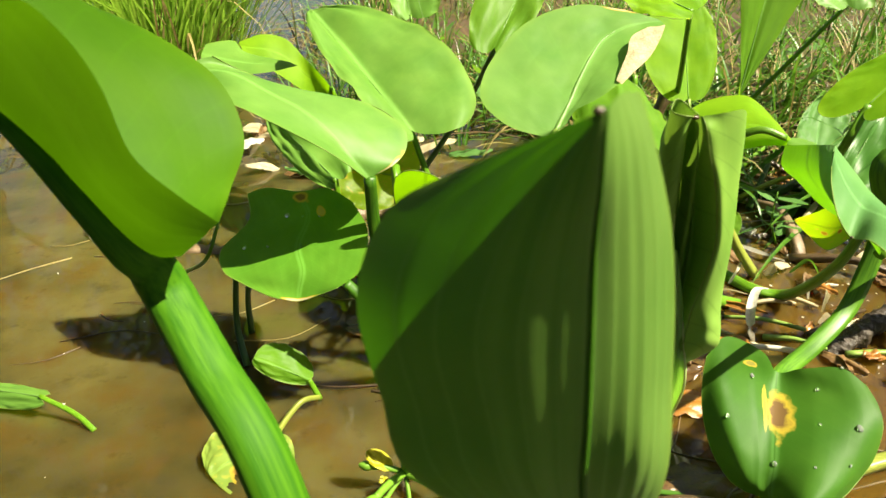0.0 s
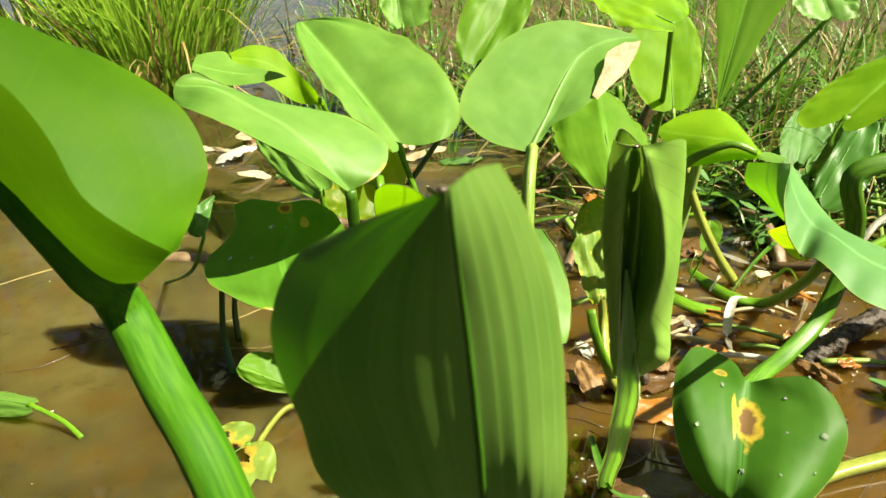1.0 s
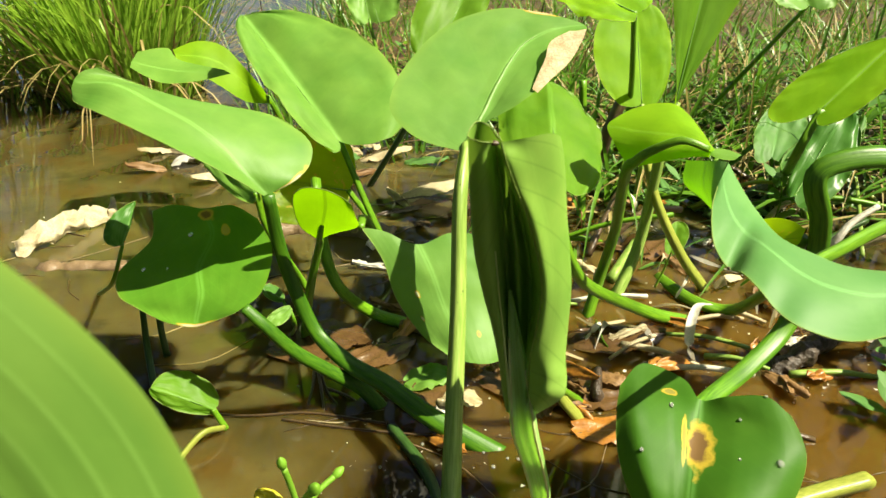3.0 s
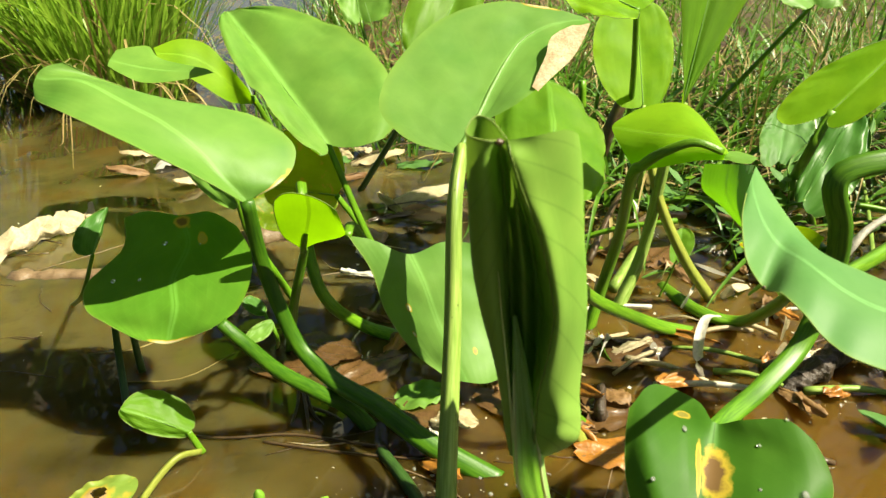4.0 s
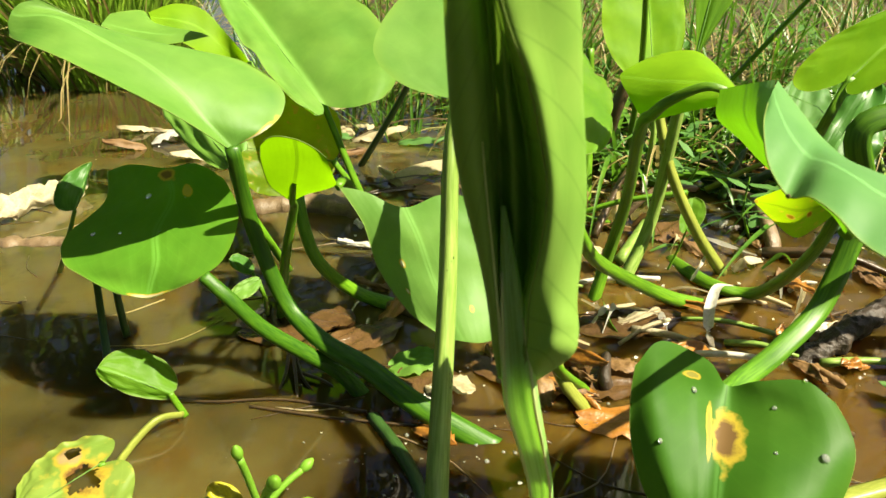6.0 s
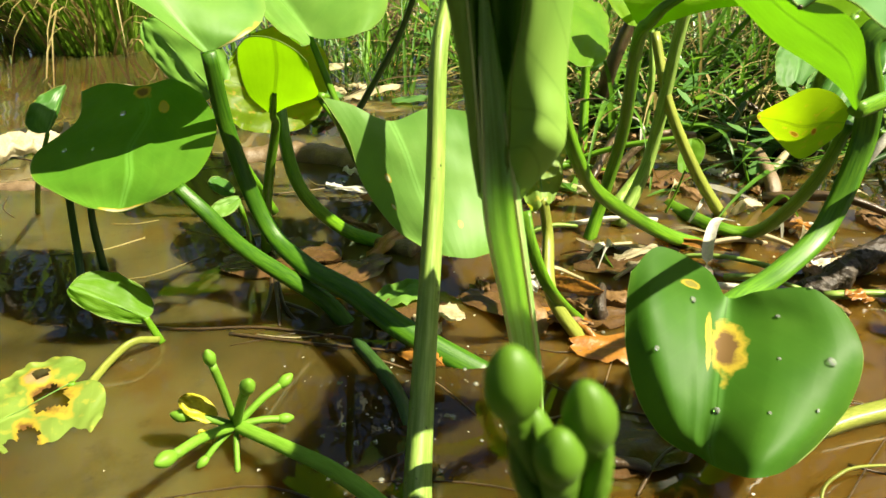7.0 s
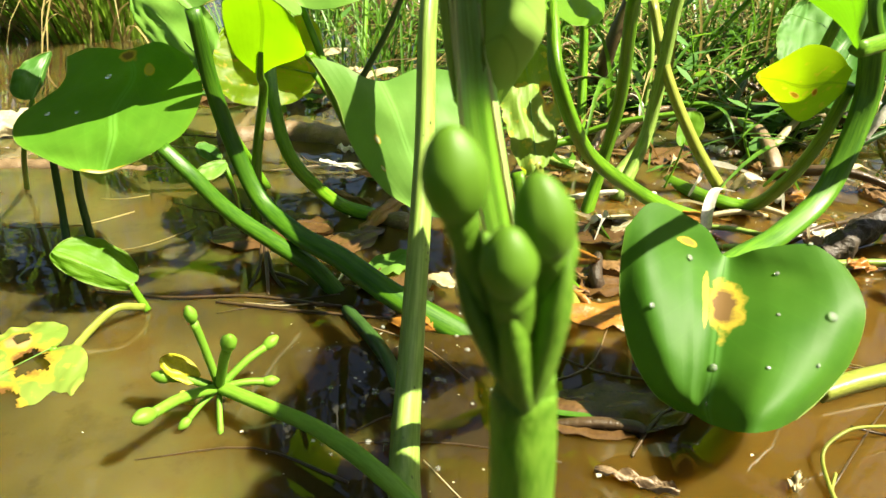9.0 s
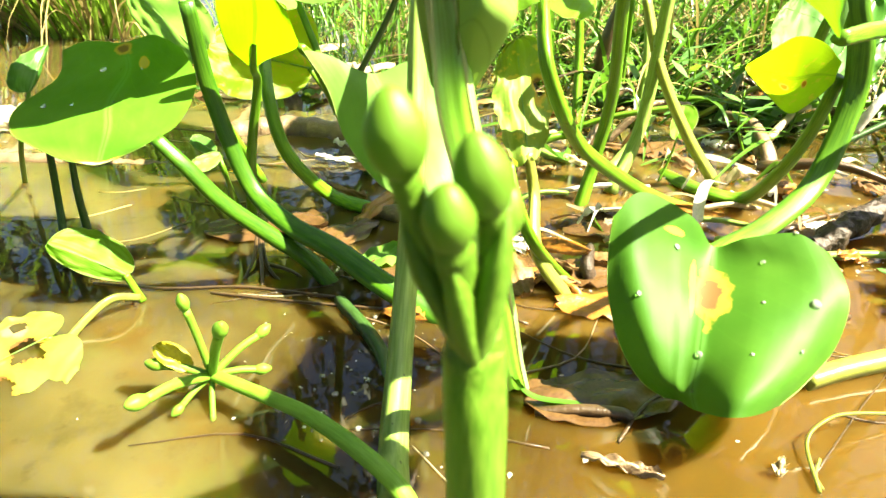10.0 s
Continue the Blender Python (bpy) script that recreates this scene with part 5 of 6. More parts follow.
far_leaf("spade-shaped dull green weed leaf", (0.7013, 1.2276, 0.1178), (0.7545, 1.3528, 0.1802), (0.6773, 1.2613, 0.1424), (0.7700, 1.2691, 0.1471), M_WEED, (0.74, 1.28, -0.02), 35)
far_leaf("deep green leaf low at the edge", (0.7180, 1.1528, 0.0798), (0.8279, 1.2737, 0.1932), (0.7599, 1.2469, 0.1488), (0.8028, 1.1708, 0.1053), M_DEEP, (0.80, 1.25, -0.02), 36)
far_leaf("green leaf bending low at the edge", (0.7324, 1.2090, 0.0780), (0.8774, 1.3187, 0.1655), (0.7403, 1.2412, 0.1400), (0.8206, 1.2324, 0.1136), M_WEED, (0.76, 1.30, -0.02), 37)
sh = Sheet((0.4882, 0.9895, 0.0610), (0.5021, 1.0276, 0.0895), (0.4793, 0.9970, 0.0764), (0.5119, 0.9999, 0.0784), p=0.45, q=0.4, e=0.06, lobe=0.1, wave=0.001, seed=38)
water_leaf("small round leaf on a thread-thin stalk", sh, M_LEAF, [(0.4736, 0.9915, 0.0000), (0.4842, 0.9955, 0.0293), (0.4882, 0.9895, 0.0610)], 0.0016, 0.0012, rib=0.0004)

# ---- loose stalks ----
def loose_stalk(label, pts, r0, r1, mat, n=20):
    st = thing("loose_stalk", pts[0], label, "stalk", "stalks in the water")
    part("stalk", tube(pts, r0, r1, n=n), mat, st)


loose_stalk("yellowing stalk leaning out of the water", [(0.5429, 0.9867, 0.0000), (0.4939, 0.9706, 0.0674), (0.4516, 0.9753, 0.1465), (0.4303, 1.0025, 0.2234)], 0.0075, 0.0055, M_STEM_YEL)
loose_stalk("green stalk half under the water", [(0.1263, 0.6739, 0.0030), (0.1588, 0.6265, 0.0040), (0.1782, 0.5905, -0.0020), (0.1863, 0.5505, -0.0120)], 0.006, 0.006, M_STEM_DARK)
loose_stalk("thick pale stalk lying at the waterline", [(0.4923, 0.5799, 0.0060), (0.5266, 0.5942, 0.0080), (0.5908, 0.6152, 0.0100)], 0.0075, 0.0085, M_STEM_YEL)
loose_stalk("pale green stalk lying across the water", [(0.3019, 1.2005, 0.0100), (0.3268, 1.0599, 0.0140), (0.3634, 1.0399, 0.0100)], 0.006, 0.005, M_STEM_PALE)
loose_stalk("brown upright stalk standing at the back", [(0.4478, 1.4364, 0.0000), (0.4602, 1.3961, 0.1093), (0.4990, 1.4156, 0.2081)], 0.014, 0.010, M_ROT)
loose_stalk("green upright stalk at the back", [(0.3911, 1.1953, 0.0000), (0.3919, 1.2459, 0.1099), (0.3825, 1.2552, 0.2381)], 0.0075, 0.006, M_STEM)
loose_stalk("creeping green runner on the water", [(0.4410, 1.3230, 0.0100), (0.5593, 1.3454, 0.0140), (0.6392, 1.2676, 0.0200), (0.6817, 1.2679, 0.0300), (0.8712, 1.4308, 0.0500)], 0.009, 0.008, M_STEM_DARK, 30)
loose_stalk("bent woody root arching from the water", [(0.6245, 1.2198, 0.0200), (0.6429, 1.1755, 0.0250), (0.6351, 1.0782, 0.0150), (0.6332, 1.0472, -0.0100)], 0.010, 0.010, M_BARK)
loose_stalk("green stalk bent over with its cut end in the water", [(0.1208, 0.8762, 0.0020), (0.0761, 0.8760, 0.0185), (0.0430, 0.8378, 0.0792), (0.0265, 0.8458, 0.1401), (0.0122, 0.8976, 0.1983)], 0.0080, 0.0060, M_STEM)

loose_stalk("green stalk bending down into the water", [(0.2710, 0.6938, 0.1286), (0.2774, 0.6814, 0.1039), (0.2953, 0.6833, 0.0619), (0.3303, 0.7267, 0.0040), (0.3529, 0.7278, -0.0100)], 0.0050, 0.0055, M_STEM)
loose_stalk("pale bleached twig standing out of the water", [(0.6643, 0.9300, 0.0887), (0.6777, 0.9300, 0.1140), (0.6956, 0.9400, 0.1318), (0.7277, 0.9500, 0.1506)], 0.0058, 0.0035, M_WHITE)
loose_stalk("brown twig lying half sunken", [(0.3455, 0.5125, 0.0010), (0.3663, 0.5436, 0.0040), (0.3832, 0.5591, 0.0060)], 0.0012, 0.0010, M_ROT)
loose_stalk("thin yellow stem curving on the water", [(0.4605, 0.4761, 0.0020), (0.4660, 0.5128, 0.0080), (0.4823, 0.5262, 0.0160), (0.5058, 0.5365, 0.0140), (0.5567, 0.5498, 0.0040)], 0.0012, 0.0010, M_STEM_YEL)
loose_stalk("thin yellow stem curving on the water", [(0.4707, 0.5023, 0.0040), (0.4630, 0.4887, 0.0030), (0.4632, 0.4784, 0.0020)], 0.0010, 0.0010, M_STEM_YEL)
loose_stalk("black wet stem at the waterline", [(0.2916, 0.5394, 0.0010), (0.3225, 0.5385, 0.0050), (0.3493, 0.5367, 0.0050), (0.3571, 0.5349, 0.0020)], 0.0040, 0.0050, M_ROT)
loose_stalk("black rotten stump standing in the water", [(0.3566, 0.7433, -0.0100), (0.3509, 0.7339, 0.0120), (0.3580, 0.7715, 0.0136)], 0.0085, 0.0050, M_CHAR)
for pts in ([(0.0190, 0.7837, 0.0120), (0.0274, 0.7405, 0.0060), (0.0260, 0.7083, -0.0020)], [(0.0244, 0.7776, 0.0120), (0.0444, 0.7302, 0.0060), (0.0626, 0.7107, -0.0020)], [(0.0232, 0.7775, 0.0120), (0.0402, 0.7263, 0.0080), (0.0480, 0.6994, -0.0020)], [(0.0431, 0.7342, 0.0050), (0.0678, 0.7242, 0.0040), (0.0821, 0.7194, -0.0020)]):
    loose_stalk("dark root standing in the shallow water", pts, 0.0022, 0.0012, M_ROT, 12)
loose_stalk("dark twig lying along the waterline", [(-0.1118, 0.6943, 0.0010), (-0.0376, 0.6856, 0.0030), (0.0326, 0.6955, 0.0010), (0.1197, 0.6817, 0.0020)], 0.0012, 0.0016, M_ROT, 24)
loose_stalk("dark twig lying along the waterline", [(0.0049, 0.6837, 0.0010), (0.0814, 0.6710, 0.0030), (0.1728, 0.6646, 0.0020)], 0.0016, 0.0012, M_ROT, 24)
sh = Sheet((0.0168, 0.7223, 0.1203), (-0.0028, 0.7013, 0.1146), (0.0037, 0.7137, 0.1225), (0.0133, 0.7028, 0.1134), p=0.5, q=0.4, e=0.05, lobe=0.05, wave=0.001, seed=61)
water_leaf("small pale leaf low beside the thick stalks", sh, M_PALE, [(-0.0256, 0.8478, 0.0000), (0.0176, 0.7307, 0.0929), (0.0168, 0.7223, 0.1203)], 0.0022, 0.0016, rib=0.0004)
sh = Sheet((0.0002, 0.7515, 0.1132), (-0.0211, 0.7565, 0.1252), (-0.0135, 0.7466, 0.1162), (-0.0094, 0.7660, 0.1206), p=0.5, q=0.4, e=0.05, lobe=0.05, wave=0.001, seed=62)
water_leaf("small dark leaf low beside the thick stalks", sh, M_DEEP, [(-0.0298, 0.8706, 0.0000), (0.0076, 0.7512, 0.0900), (0.0002, 0.7515, 0.1132)], 0.0022, 0.0016, rib=0.0004)
r4 = random.Random(31)
for k in range(46):
    x, y = (r4.uniform(-0.55, 0.12), r4.uniform(0.62, 1.25)) if k < 30 else (r4.uniform(0.05, 0.6), r4.uniform(0.45, 0.75))
    a, ln = r4.uniform(-0.9, 0.9) + (3.14 if r4.random() < 0.5 else 0), r4.uniform(0.03, 0.15)
    p = V((x, y, 0.0008))
    q = p + V((math.cos(a) * ln, math.sin(a) * ln, 0.0))
    s = V((-math.sin(a), math.cos(a), 0)) * ln * r4.uniform(-0.2, 0.2)
    loose_stalk("hair-thin twig floating on the water", [p, p.lerp(q, 0.5) + s, q], r4.uniform(0.0004, 0.0011), 0.0004, r4.choice((M_STRAW, M_ROT, M_GRASS_DRY, M_BARK, M_ROT)), 8)

# ---- flower heads ----
def bud_on(parent, a, b, r, stout=0.4, mat=None):
    a, b = V(a), V(b)
    d = (b - a)
    st = part("flower_stalk", tube([a, a.lerp(b, 0.5) + V((0, 0, 0.05 * d.length)), b - d * 0.12], r * stout, r * 0.62, n=10, ridge=0.05), mat or M_BUD, parent)
    c = b - d.normalized() * r * 0.3
    bm = ball(c, r, (0.90, 0.90, 1.55), d, 24, 16)
    for v in bm.verts:
        k = (v.co - c).dot(d.normalized()) / r
        side = v.co - c - d.normalized() * ((v.co - c).dot(d.normalized()))
        if k > 0.3:
            v.co -= side * (0.22 * (k - 0.3))
        v.co += side * (0.04 - 0.13 * max(0, 0.5 - abs(math.sin(1.5 * math.atan2(side.x, side.y) + r * 3000))))
    part("bud", bm, mat or M_BUD, st)


near = thing("flower_head", (0.252, 0.285, 0.0), "cluster of tight green flower buds on an upright stalk", "flower", "flower heads")
node_p = V((0.2500, 0.2603, 0.2540))
part("stalk", tube([(0.252, 0.285, -0.01), (0.252, 0.272, 0.14), (0.2508, 0.2600, 0.2260), (0.2501, 0.2600, 0.2500), node_p], 0.0060, 0.0046, n=60, ridge=0.08,
                   rr=((0, 0.7, 0.86, 0.96, 1.0), (0.0062, 0.0058, 0.0055, 0.0050, 0.0040))), M_SPIKE, near)


def spike_bud(pts, stout, c, axis, r, scale):
    """A bud with three shallow seams at the end of its own fleshy stalk."""
    st = part("flower_stalk", tube([node_p + V((0, 0, -0.001)), *pts], stout * 0.6, stout, n=24, ridge=0.05, rr=((0, 0.35, 0.8, 1.0), (stout * 0.55, stout * 0.85, stout * 1.05, stout * 0.8))), M_SPIKE, near)
    c, d = V(c), V(axis).normalized()
    bm = ball(c, r, scale, d, 28, 20)
    for v in bm.verts:
        k = (v.co - c).dot(d) / r
        side = v.co - c - d * ((v.co - c).dot(d))
        if k > 0.2:
            v.co -= side * (0.16 * (k - 0.2))
        v.co += side * (0.03 - 0.10 * max(0, 0.5 - abs(math.sin(1.5 * math.atan2(side.x, side.y) + r * 3000))))
    part("bud", bm, M_SPIKE, st)


spike_bud([(0.2424, 0.2588, 0.2738), (0.2397, 0.2578, 0.2837), (0.2386, 0.2560, 0.2890)], 0.0026, (0.2382, 0.2554, 0.2937), (-0.10, 0, 1), 0.0050, (0.92, 0.92, 1.42))
spike_bud([(0.2523, 0.2592, 0.2673), (0.2527, 0.2588, 0.2779), (0.2518, 0.2570, 0.2830)], 0.0026, (0.2508, 0.2560, 0.2874), (-0.22, 0, 1), 0.0047, (0.92, 0.92, 1.48))
spike_bud([(0.2483, 0.2578, 0.2638), (0.2469, 0.2550, 0.2740), (0.2464, 0.2530, 0.2785)], 0.0034, (0.2461, 0.2525, 0.2820), (-0.06, -0.1, 1), 0.0043, (0.95, 0.95, 1.35))
spike_bud([(0.2470, 0.2630, 0.2640), (0.2440, 0.2660, 0.2720)], 0.0022, (0.2436, 0.2665, 0.2745), (-0.2, 0.1, 1), 0.0036, (0.9, 0.9, 1.5))
spike_bud([(0.2530, 0.2640, 0.2650), (0.2548, 0.2680, 0.2730)], 0.0022, (0.2550, 0.2685, 0.2755), (0.2, 0.1, 1), 0.0034, (0.9, 0.9, 1.5))
for path, r in (([(0.2506, 0.2572, 0.2560), (0.2524, 0.2563, 0.2654), (0.2539, 0.2563, 0.2737), (0.2550, 0.2580, 0.2818)], 0.0026),
                ([(0.2484, 0.2585, 0.2560), (0.2446, 0.2578, 0.2640), (0.2412, 0.2575, 0.2713), (0.2384, 0.2580, 0.2800)], 0.0023),
                ([(0.2497, 0.2567, 0.2552), (0.2485, 0.2548, 0.2620), (0.2474, 0.2532, 0.2690), (0.2466, 0.2520, 0.2745)], 0.0024)):
    part("bract", tube([node_p + V((0, 0, -0.0012)), *path], r, r * 0.2, n=36, ridge=0.12, rr=((0, 0.12, 0.4, 0.7, 0.9, 1.0), (r * 0.7, r * 0.9, r * 1.1, r * 0.95, r * 0.55, r * 0.1))), M_SPIKE, near, "pale green sheathing bract")
part("node", tube([node_p + V((0, 0, -0.0030)), node_p + V((0, 0, -0.001)), node_p + V((0.0002, -0.0004, 0.0035))], 0.005, 0.004, n=14, sides=20, ridge=0.1, rr=((0, 0.4, 1.0), (0.0049, 0.0052, 0.0046))), M_SPIKE, near, "pale ring at the top of the stalk")

M_PETAL = litter_mat("petal_yellow", (0.40, 0.38, 0.01), (0.55, 0.50, 0.02), share=0.4, rough=0.5, bumps=0.1)
far = thing("flower_head", (0.2056, 0.4656, -0.0040), "open umbel of green buds on a stalk bent to the water", "flower", "flower heads")
c2 = V((0.0602, 0.5444, 0.0176))
part("stalk", tube([(0.225, 0.440, -0.02), (0.2074, 0.4517, 0.0114), (0.1803, 0.4685, 0.0251), (0.1434, 0.4954, 0.0268), (0.1030, 0.5193, 0.0230), c2], 0.0062, 0.0046, n=40, ridge=0.12), M_UMBEL, far)
for tip_p, r in (((0.0532, 0.5370, 0.0848), 0.0046), ((0.0856, 0.5163, 0.0781), 0.0056), ((0.0912, 0.5764, 0.0368), 0.0046), ((0.0363, 0.4842, 0.0412), 0.0058), ((0.0936, 0.5591, 0.0139), 0.0044), ((0.0223, 0.5378, 0.0308), 0.0048), ((0.0428, 0.5182, 0.0058), 0.0036), ((0.0688, 0.5144, -0.0045), 0.0034)):
    bud_on(far, c2, tip_p, r, 0.6, M_UMBEL)
part("bract", ball(c2, 0.006, (1, 1, 0.7)), M_STRAW, far, "papery bract at the joint")
part("petal", blade_mesh(Sheet((0.0460, 0.5410, 0.0236), (0.0243, 0.5434, 0.0437), (0.0299, 0.5358, 0.0327), (0.0415, 0.5481, 0.0377), lobe=0.0, cup=0.3), 12, 6), M_PETAL, far, "yellow petal")
part("petal", blade_mesh(Sheet((0.0450, 0.5361, 0.0184), (0.0391, 0.5283, 0.0170), (0.0389, 0.5313, 0.0230), (0.0453, 0.5328, 0.0121), lobe=0.0, cup=0.3), 10, 5), M_PETAL, far, "yellow petal")


# ---- wood ----
def log(label, pts, r0, r1, mat, wob, n=40, sides=14):
    ob = thing("log", pts[0], label, "wood", "wood in the water")
    bm = tube(pts, r0, r1, sides=sides, n=n, ridge=0.05, wob=wob)
    for v in bm.verts:
        k = V(v.co) * 140
        v.co += V((noise.noise(k), noise.noise(k + V((9, 0, 0))), noise.noise(k * 1.3 + V((0, 9, 0))))) * (r0 * wob * 0.6)
    part("log", bm, mat, ob)


log("black rotten branch sticking out of the water", [(0.5657, 0.8026, -0.0120), (0.5975, 0.8079, 0.0060), (0.6494, 0.8427, 0.0200), (0.7596, 0.9110, 0.0300)], 0.014, 0.012, M_CHAR, 0.42, 150, 34)
log("wet brown log lying across the water", [(-0.1579, 1.1419, -0.0040), (-0.0821, 1.1682, 0.0000), (-0.0096, 1.1613, 0.0020), (0.0701, 1.1494, -0.0120)], 0.020, 0.024, M_BARK, 0.25)
log("low wet log at the waterline", [(-0.4682, 1.0153, -0.0100), (-0.3418, 1.0221, -0.0060), (-0.1824, 1.0191, -0.0140)], 0.016, 0.014, M_BARK, 0.3)
log("pale broken stub of wood", [(0.1154, 0.8771, -0.0000), (0.1622, 0.8561, 0.0040)], 0.010, 0.012, M_BARK, 0.3, 10)


# ---- grass and weeds ----
def grass_mesh(blades):
    """Many bent strips with a keel, as vertices and faces."""
    vs, fs = [], []
    for base, lean, length, width, droop in blades:
        p, d = V(base), V(lean).normalized()
        side = d.cross(V((0, 0, 1)))
        side = side.normalized() if side.length > 0.05 else V((1, 0, 0))
        n = 7
        for i in range(n + 1):
            f = i / n
            w = width * (1 - f ** 2.2) * 0.5 + 0.0002
            k = len(vs)
            vs += [p - side * w, p + d.cross(side) * w * 0.35, p + side * w]
            if i:
                fs += [(k - 3, k - 2, k + 1, k), (k - 2, k - 1, k + 2, k + 1)]
            d = (d + V((0, 0, -droop / n * (0.4 + 1.4 * f)))).normalized()
            p = p + d * (length / n)
            p.z = max(p.z, 0.002)
    return vs, fs


def grass(name, label, blades, mat, category="grass"):
    vs, fs = grass_mesh(blades)
    me = bpy.data.meshes.new(name)
    me.from_pydata([tuple(v) for v in vs], [], fs)
    me.materials.append(mat)
    for f in me.polygons:
        f.use_smooth = True
    tagged(new(name, me), label, category, kind="stuff")


rng = random.Random(4)


def tuft(cx, cy, rad, count, length, width, spread, droop, z=-0.02):
    out = []
    for _ in range(count):
        a, r = rng.uniform(0, 6.283), rad * math.sqrt(rng.random())
        lean = (math.cos(a) * spread * rng.random() + rng.gauss(0, 0.1), math.sin(a) * spread * rng.random() + rng.gauss(0, 0.1), 1)
        out.append(((cx + r * math.cos(a), cy + r * math.sin(a), z), lean, length * rng.uniform(0.55, 1.15), width * rng.uniform(0.6, 1.2), droop * rng.uniform(0.3, 1.5)))
    return out


grass("grass_clump", "tall clump of green rush grass growing from the water", tuft(-0.80, 2.05, 0.18, 560, 0.75, 0.009, 0.55, 0.9) + tuft(-1.15, 2.2, 0.14, 140, 0.7, 0.008, 0.6, 1.0), M_GRASS)
grass("dry_grass", "dry straw-coloured blades hanging from the grass clump", tuft(-0.80, 2.03, 0.18, 130, 0.6, 0.008, 0.9, 2.6) + tuft(-1.25, 2.1, 0.2, 90, 0.6, 0.008, 0.9, 2.4), M_GRASS_DRY)
bank_g, bank_d, bank_r = [], [], []
for _ in range(330):
    x, y = rng.uniform(-0.5, 3.2), rng.uniform(1.5, 4.4)
    if x < 0.35 and y < 1.85 or x < -0.1 and y < 2.4:
        continue
    bank_g += tuft(x, y, 0.10, 16, 0.30, 0.0065, 1.4, 2.0, 0.0)
    bank_d += tuft(x + 0.05, y - 0.05, 0.14, 10, 0.28, 0.005, 1.9, 2.6, 0.01)
    bank_r += tuft(x - 0.05, y, 0.14, 4, 0.26, 0.007, 1.9, 2.4, 0.01)
for _ in range(260):
    x, y = rng.uniform(0.2, 1.6), rng.uniform(1.15, 2.0)
    a = rng.uniform(0, 6.283)
    rng.choice((bank_g, bank_g, bank_d, bank_r)).append(((x, y, 0.004), (math.cos(a), math.sin(a) * 0.5, rng.uniform(0.05, 0.5)), rng.uniform(0.15, 0.40), rng.uniform(0.004, 0.012), rng.uniform(0.3, 1.6)))
for _ in range(30):
    x, y = rng.uniform(-0.35, 0.35), rng.uniform(1.5, 2.1)
    bank_g += tuft(x, y, 0.05, 7, 0.28, 0.005, 0.9, 1.4, -0.01)
for _ in range(170):
    x, y = rng.uniform(0.22, 1.7), rng.uniform(1.28, 2.3)
    if x < 0.45 and y < 1.5:
        continue
    bank_g += tuft(x, y, 0.07, 6, 0.32, 0.009, 1.3, 2.0, 0.0)
    bank_d += tuft(x, y, 0.10, 5, 0.30, 0.006, 1.5, 2.2, 0.01)
straps = []
for _ in range(300):
    x, y = rng.uniform(0.15, 1.9), rng.uniform(1.25, 2.7)
    if x < 0.4 and y < 1.6:
        continue
    a = rng.uniform(0, 6.283)
    straps.append(((x, y, 0.0), (math.cos(a), math.sin(a), rng.uniform(0.3, 1.6)), rng.uniform(0.2, 0.5), rng.uniform(0.010, 0.022), rng.uniform(0.8, 2.4)))
grass("strap_leaves", "broad green strap leaves bent over the bank", straps, M_STRAP)
grass("bank_grass", "tangled green grass on the pond bank", bank_g, M_STRAP)
grass("bank_straw", "matted dry grass and dead stems on the pond bank", bank_d, M_GRASS_DRY)
grass("bank_rot", "dark rotting stems between the grass", bank_r, M_ROT)


def weed(label, x, y, h, count, seed):
    r = random.Random(seed)
    ob = thing("weed", (x, y, 0), label, "weed", "weeds at the water's edge")
    top = V((x + r.uniform(-0.05, 0.05), y + r.uniform(-0.04, 0.04), h))
    base = V((x, y, -0.01))
    part("stem", tube([base, base.lerp(top, 0.5) + V((r.uniform(-0.02, 0.02), 0, 0)), top], 0.0022, 0.0012, sides=6, n=10), M_STEM, ob)
    for k in range(count):
        f = 0.25 + 0.75 * k / count
        p = base.lerp(top, f)
        a = k * 2.4 + r.random()
        d = V((math.cos(a), math.sin(a), r.uniform(0.1, 0.7))).normalized()
        ln, w = r.uniform(0.03, 0.06), r.uniform(0.006, 0.011)
        s = d.cross(V((0, 0, 1))).normalized()
        part("leaf", blade_mesh(Sheet(p, p + d * ln, p + d * ln * 0.45 - s * w, p + d * ln * 0.45 + s * w, p=0.6, q=0.7, e=0.02, lobe=0, wave=0.001, seed=k, cup=0.1), 6, 3), M_WEED, ob)


for k in range(26):
    weed("small leafy green weed at the water's edge", rng.uniform(-0.25, 1.6), rng.uniform(1.45, 2.6), rng.uniform(0.07, 0.22), 9, k)
for k, (x, y, h) in enumerate(((0.62, 1.10, 0.09), (0.70, 1.18, 0.12), (0.52, 1.24, 0.10), (0.66, 0.72, 0.05), (0.70, 0.78, 0.07), (0.58, 1.35, 0.14), (0.45, 1.42, 0.12))):
    weed("small leafy green weed at the water's edge", x, y, h, 8, 60 + k)


# ---- litter ----
def dead_leaf(label, p, ang, ln, w, mat, curl, seed, z=0.004):
    p = V((p[0], p[1], z))
    d = V((math.cos(ang), math.sin(ang), 0))
    s = V((-d.y, d.x, 0))
    ob = thing("dead_leaf", p, label, "dead leaf", "dead leaves in the water")
    part("blade", blade_mesh(Sheet(p, p + d * ln + V((0, 0, curl * ln * 0.5)), p + d * ln * 0.4 - s * w + V((0, 0, curl * w)), p + d * ln * 0.4 + s * w + V((0, 0, curl * w * 0.6)), p=0.5, q=0.5, e=0.04, lobe=0.03, wave=0.005, seed=seed, bow=-curl * 0.2), 14, 6), mat, ob)


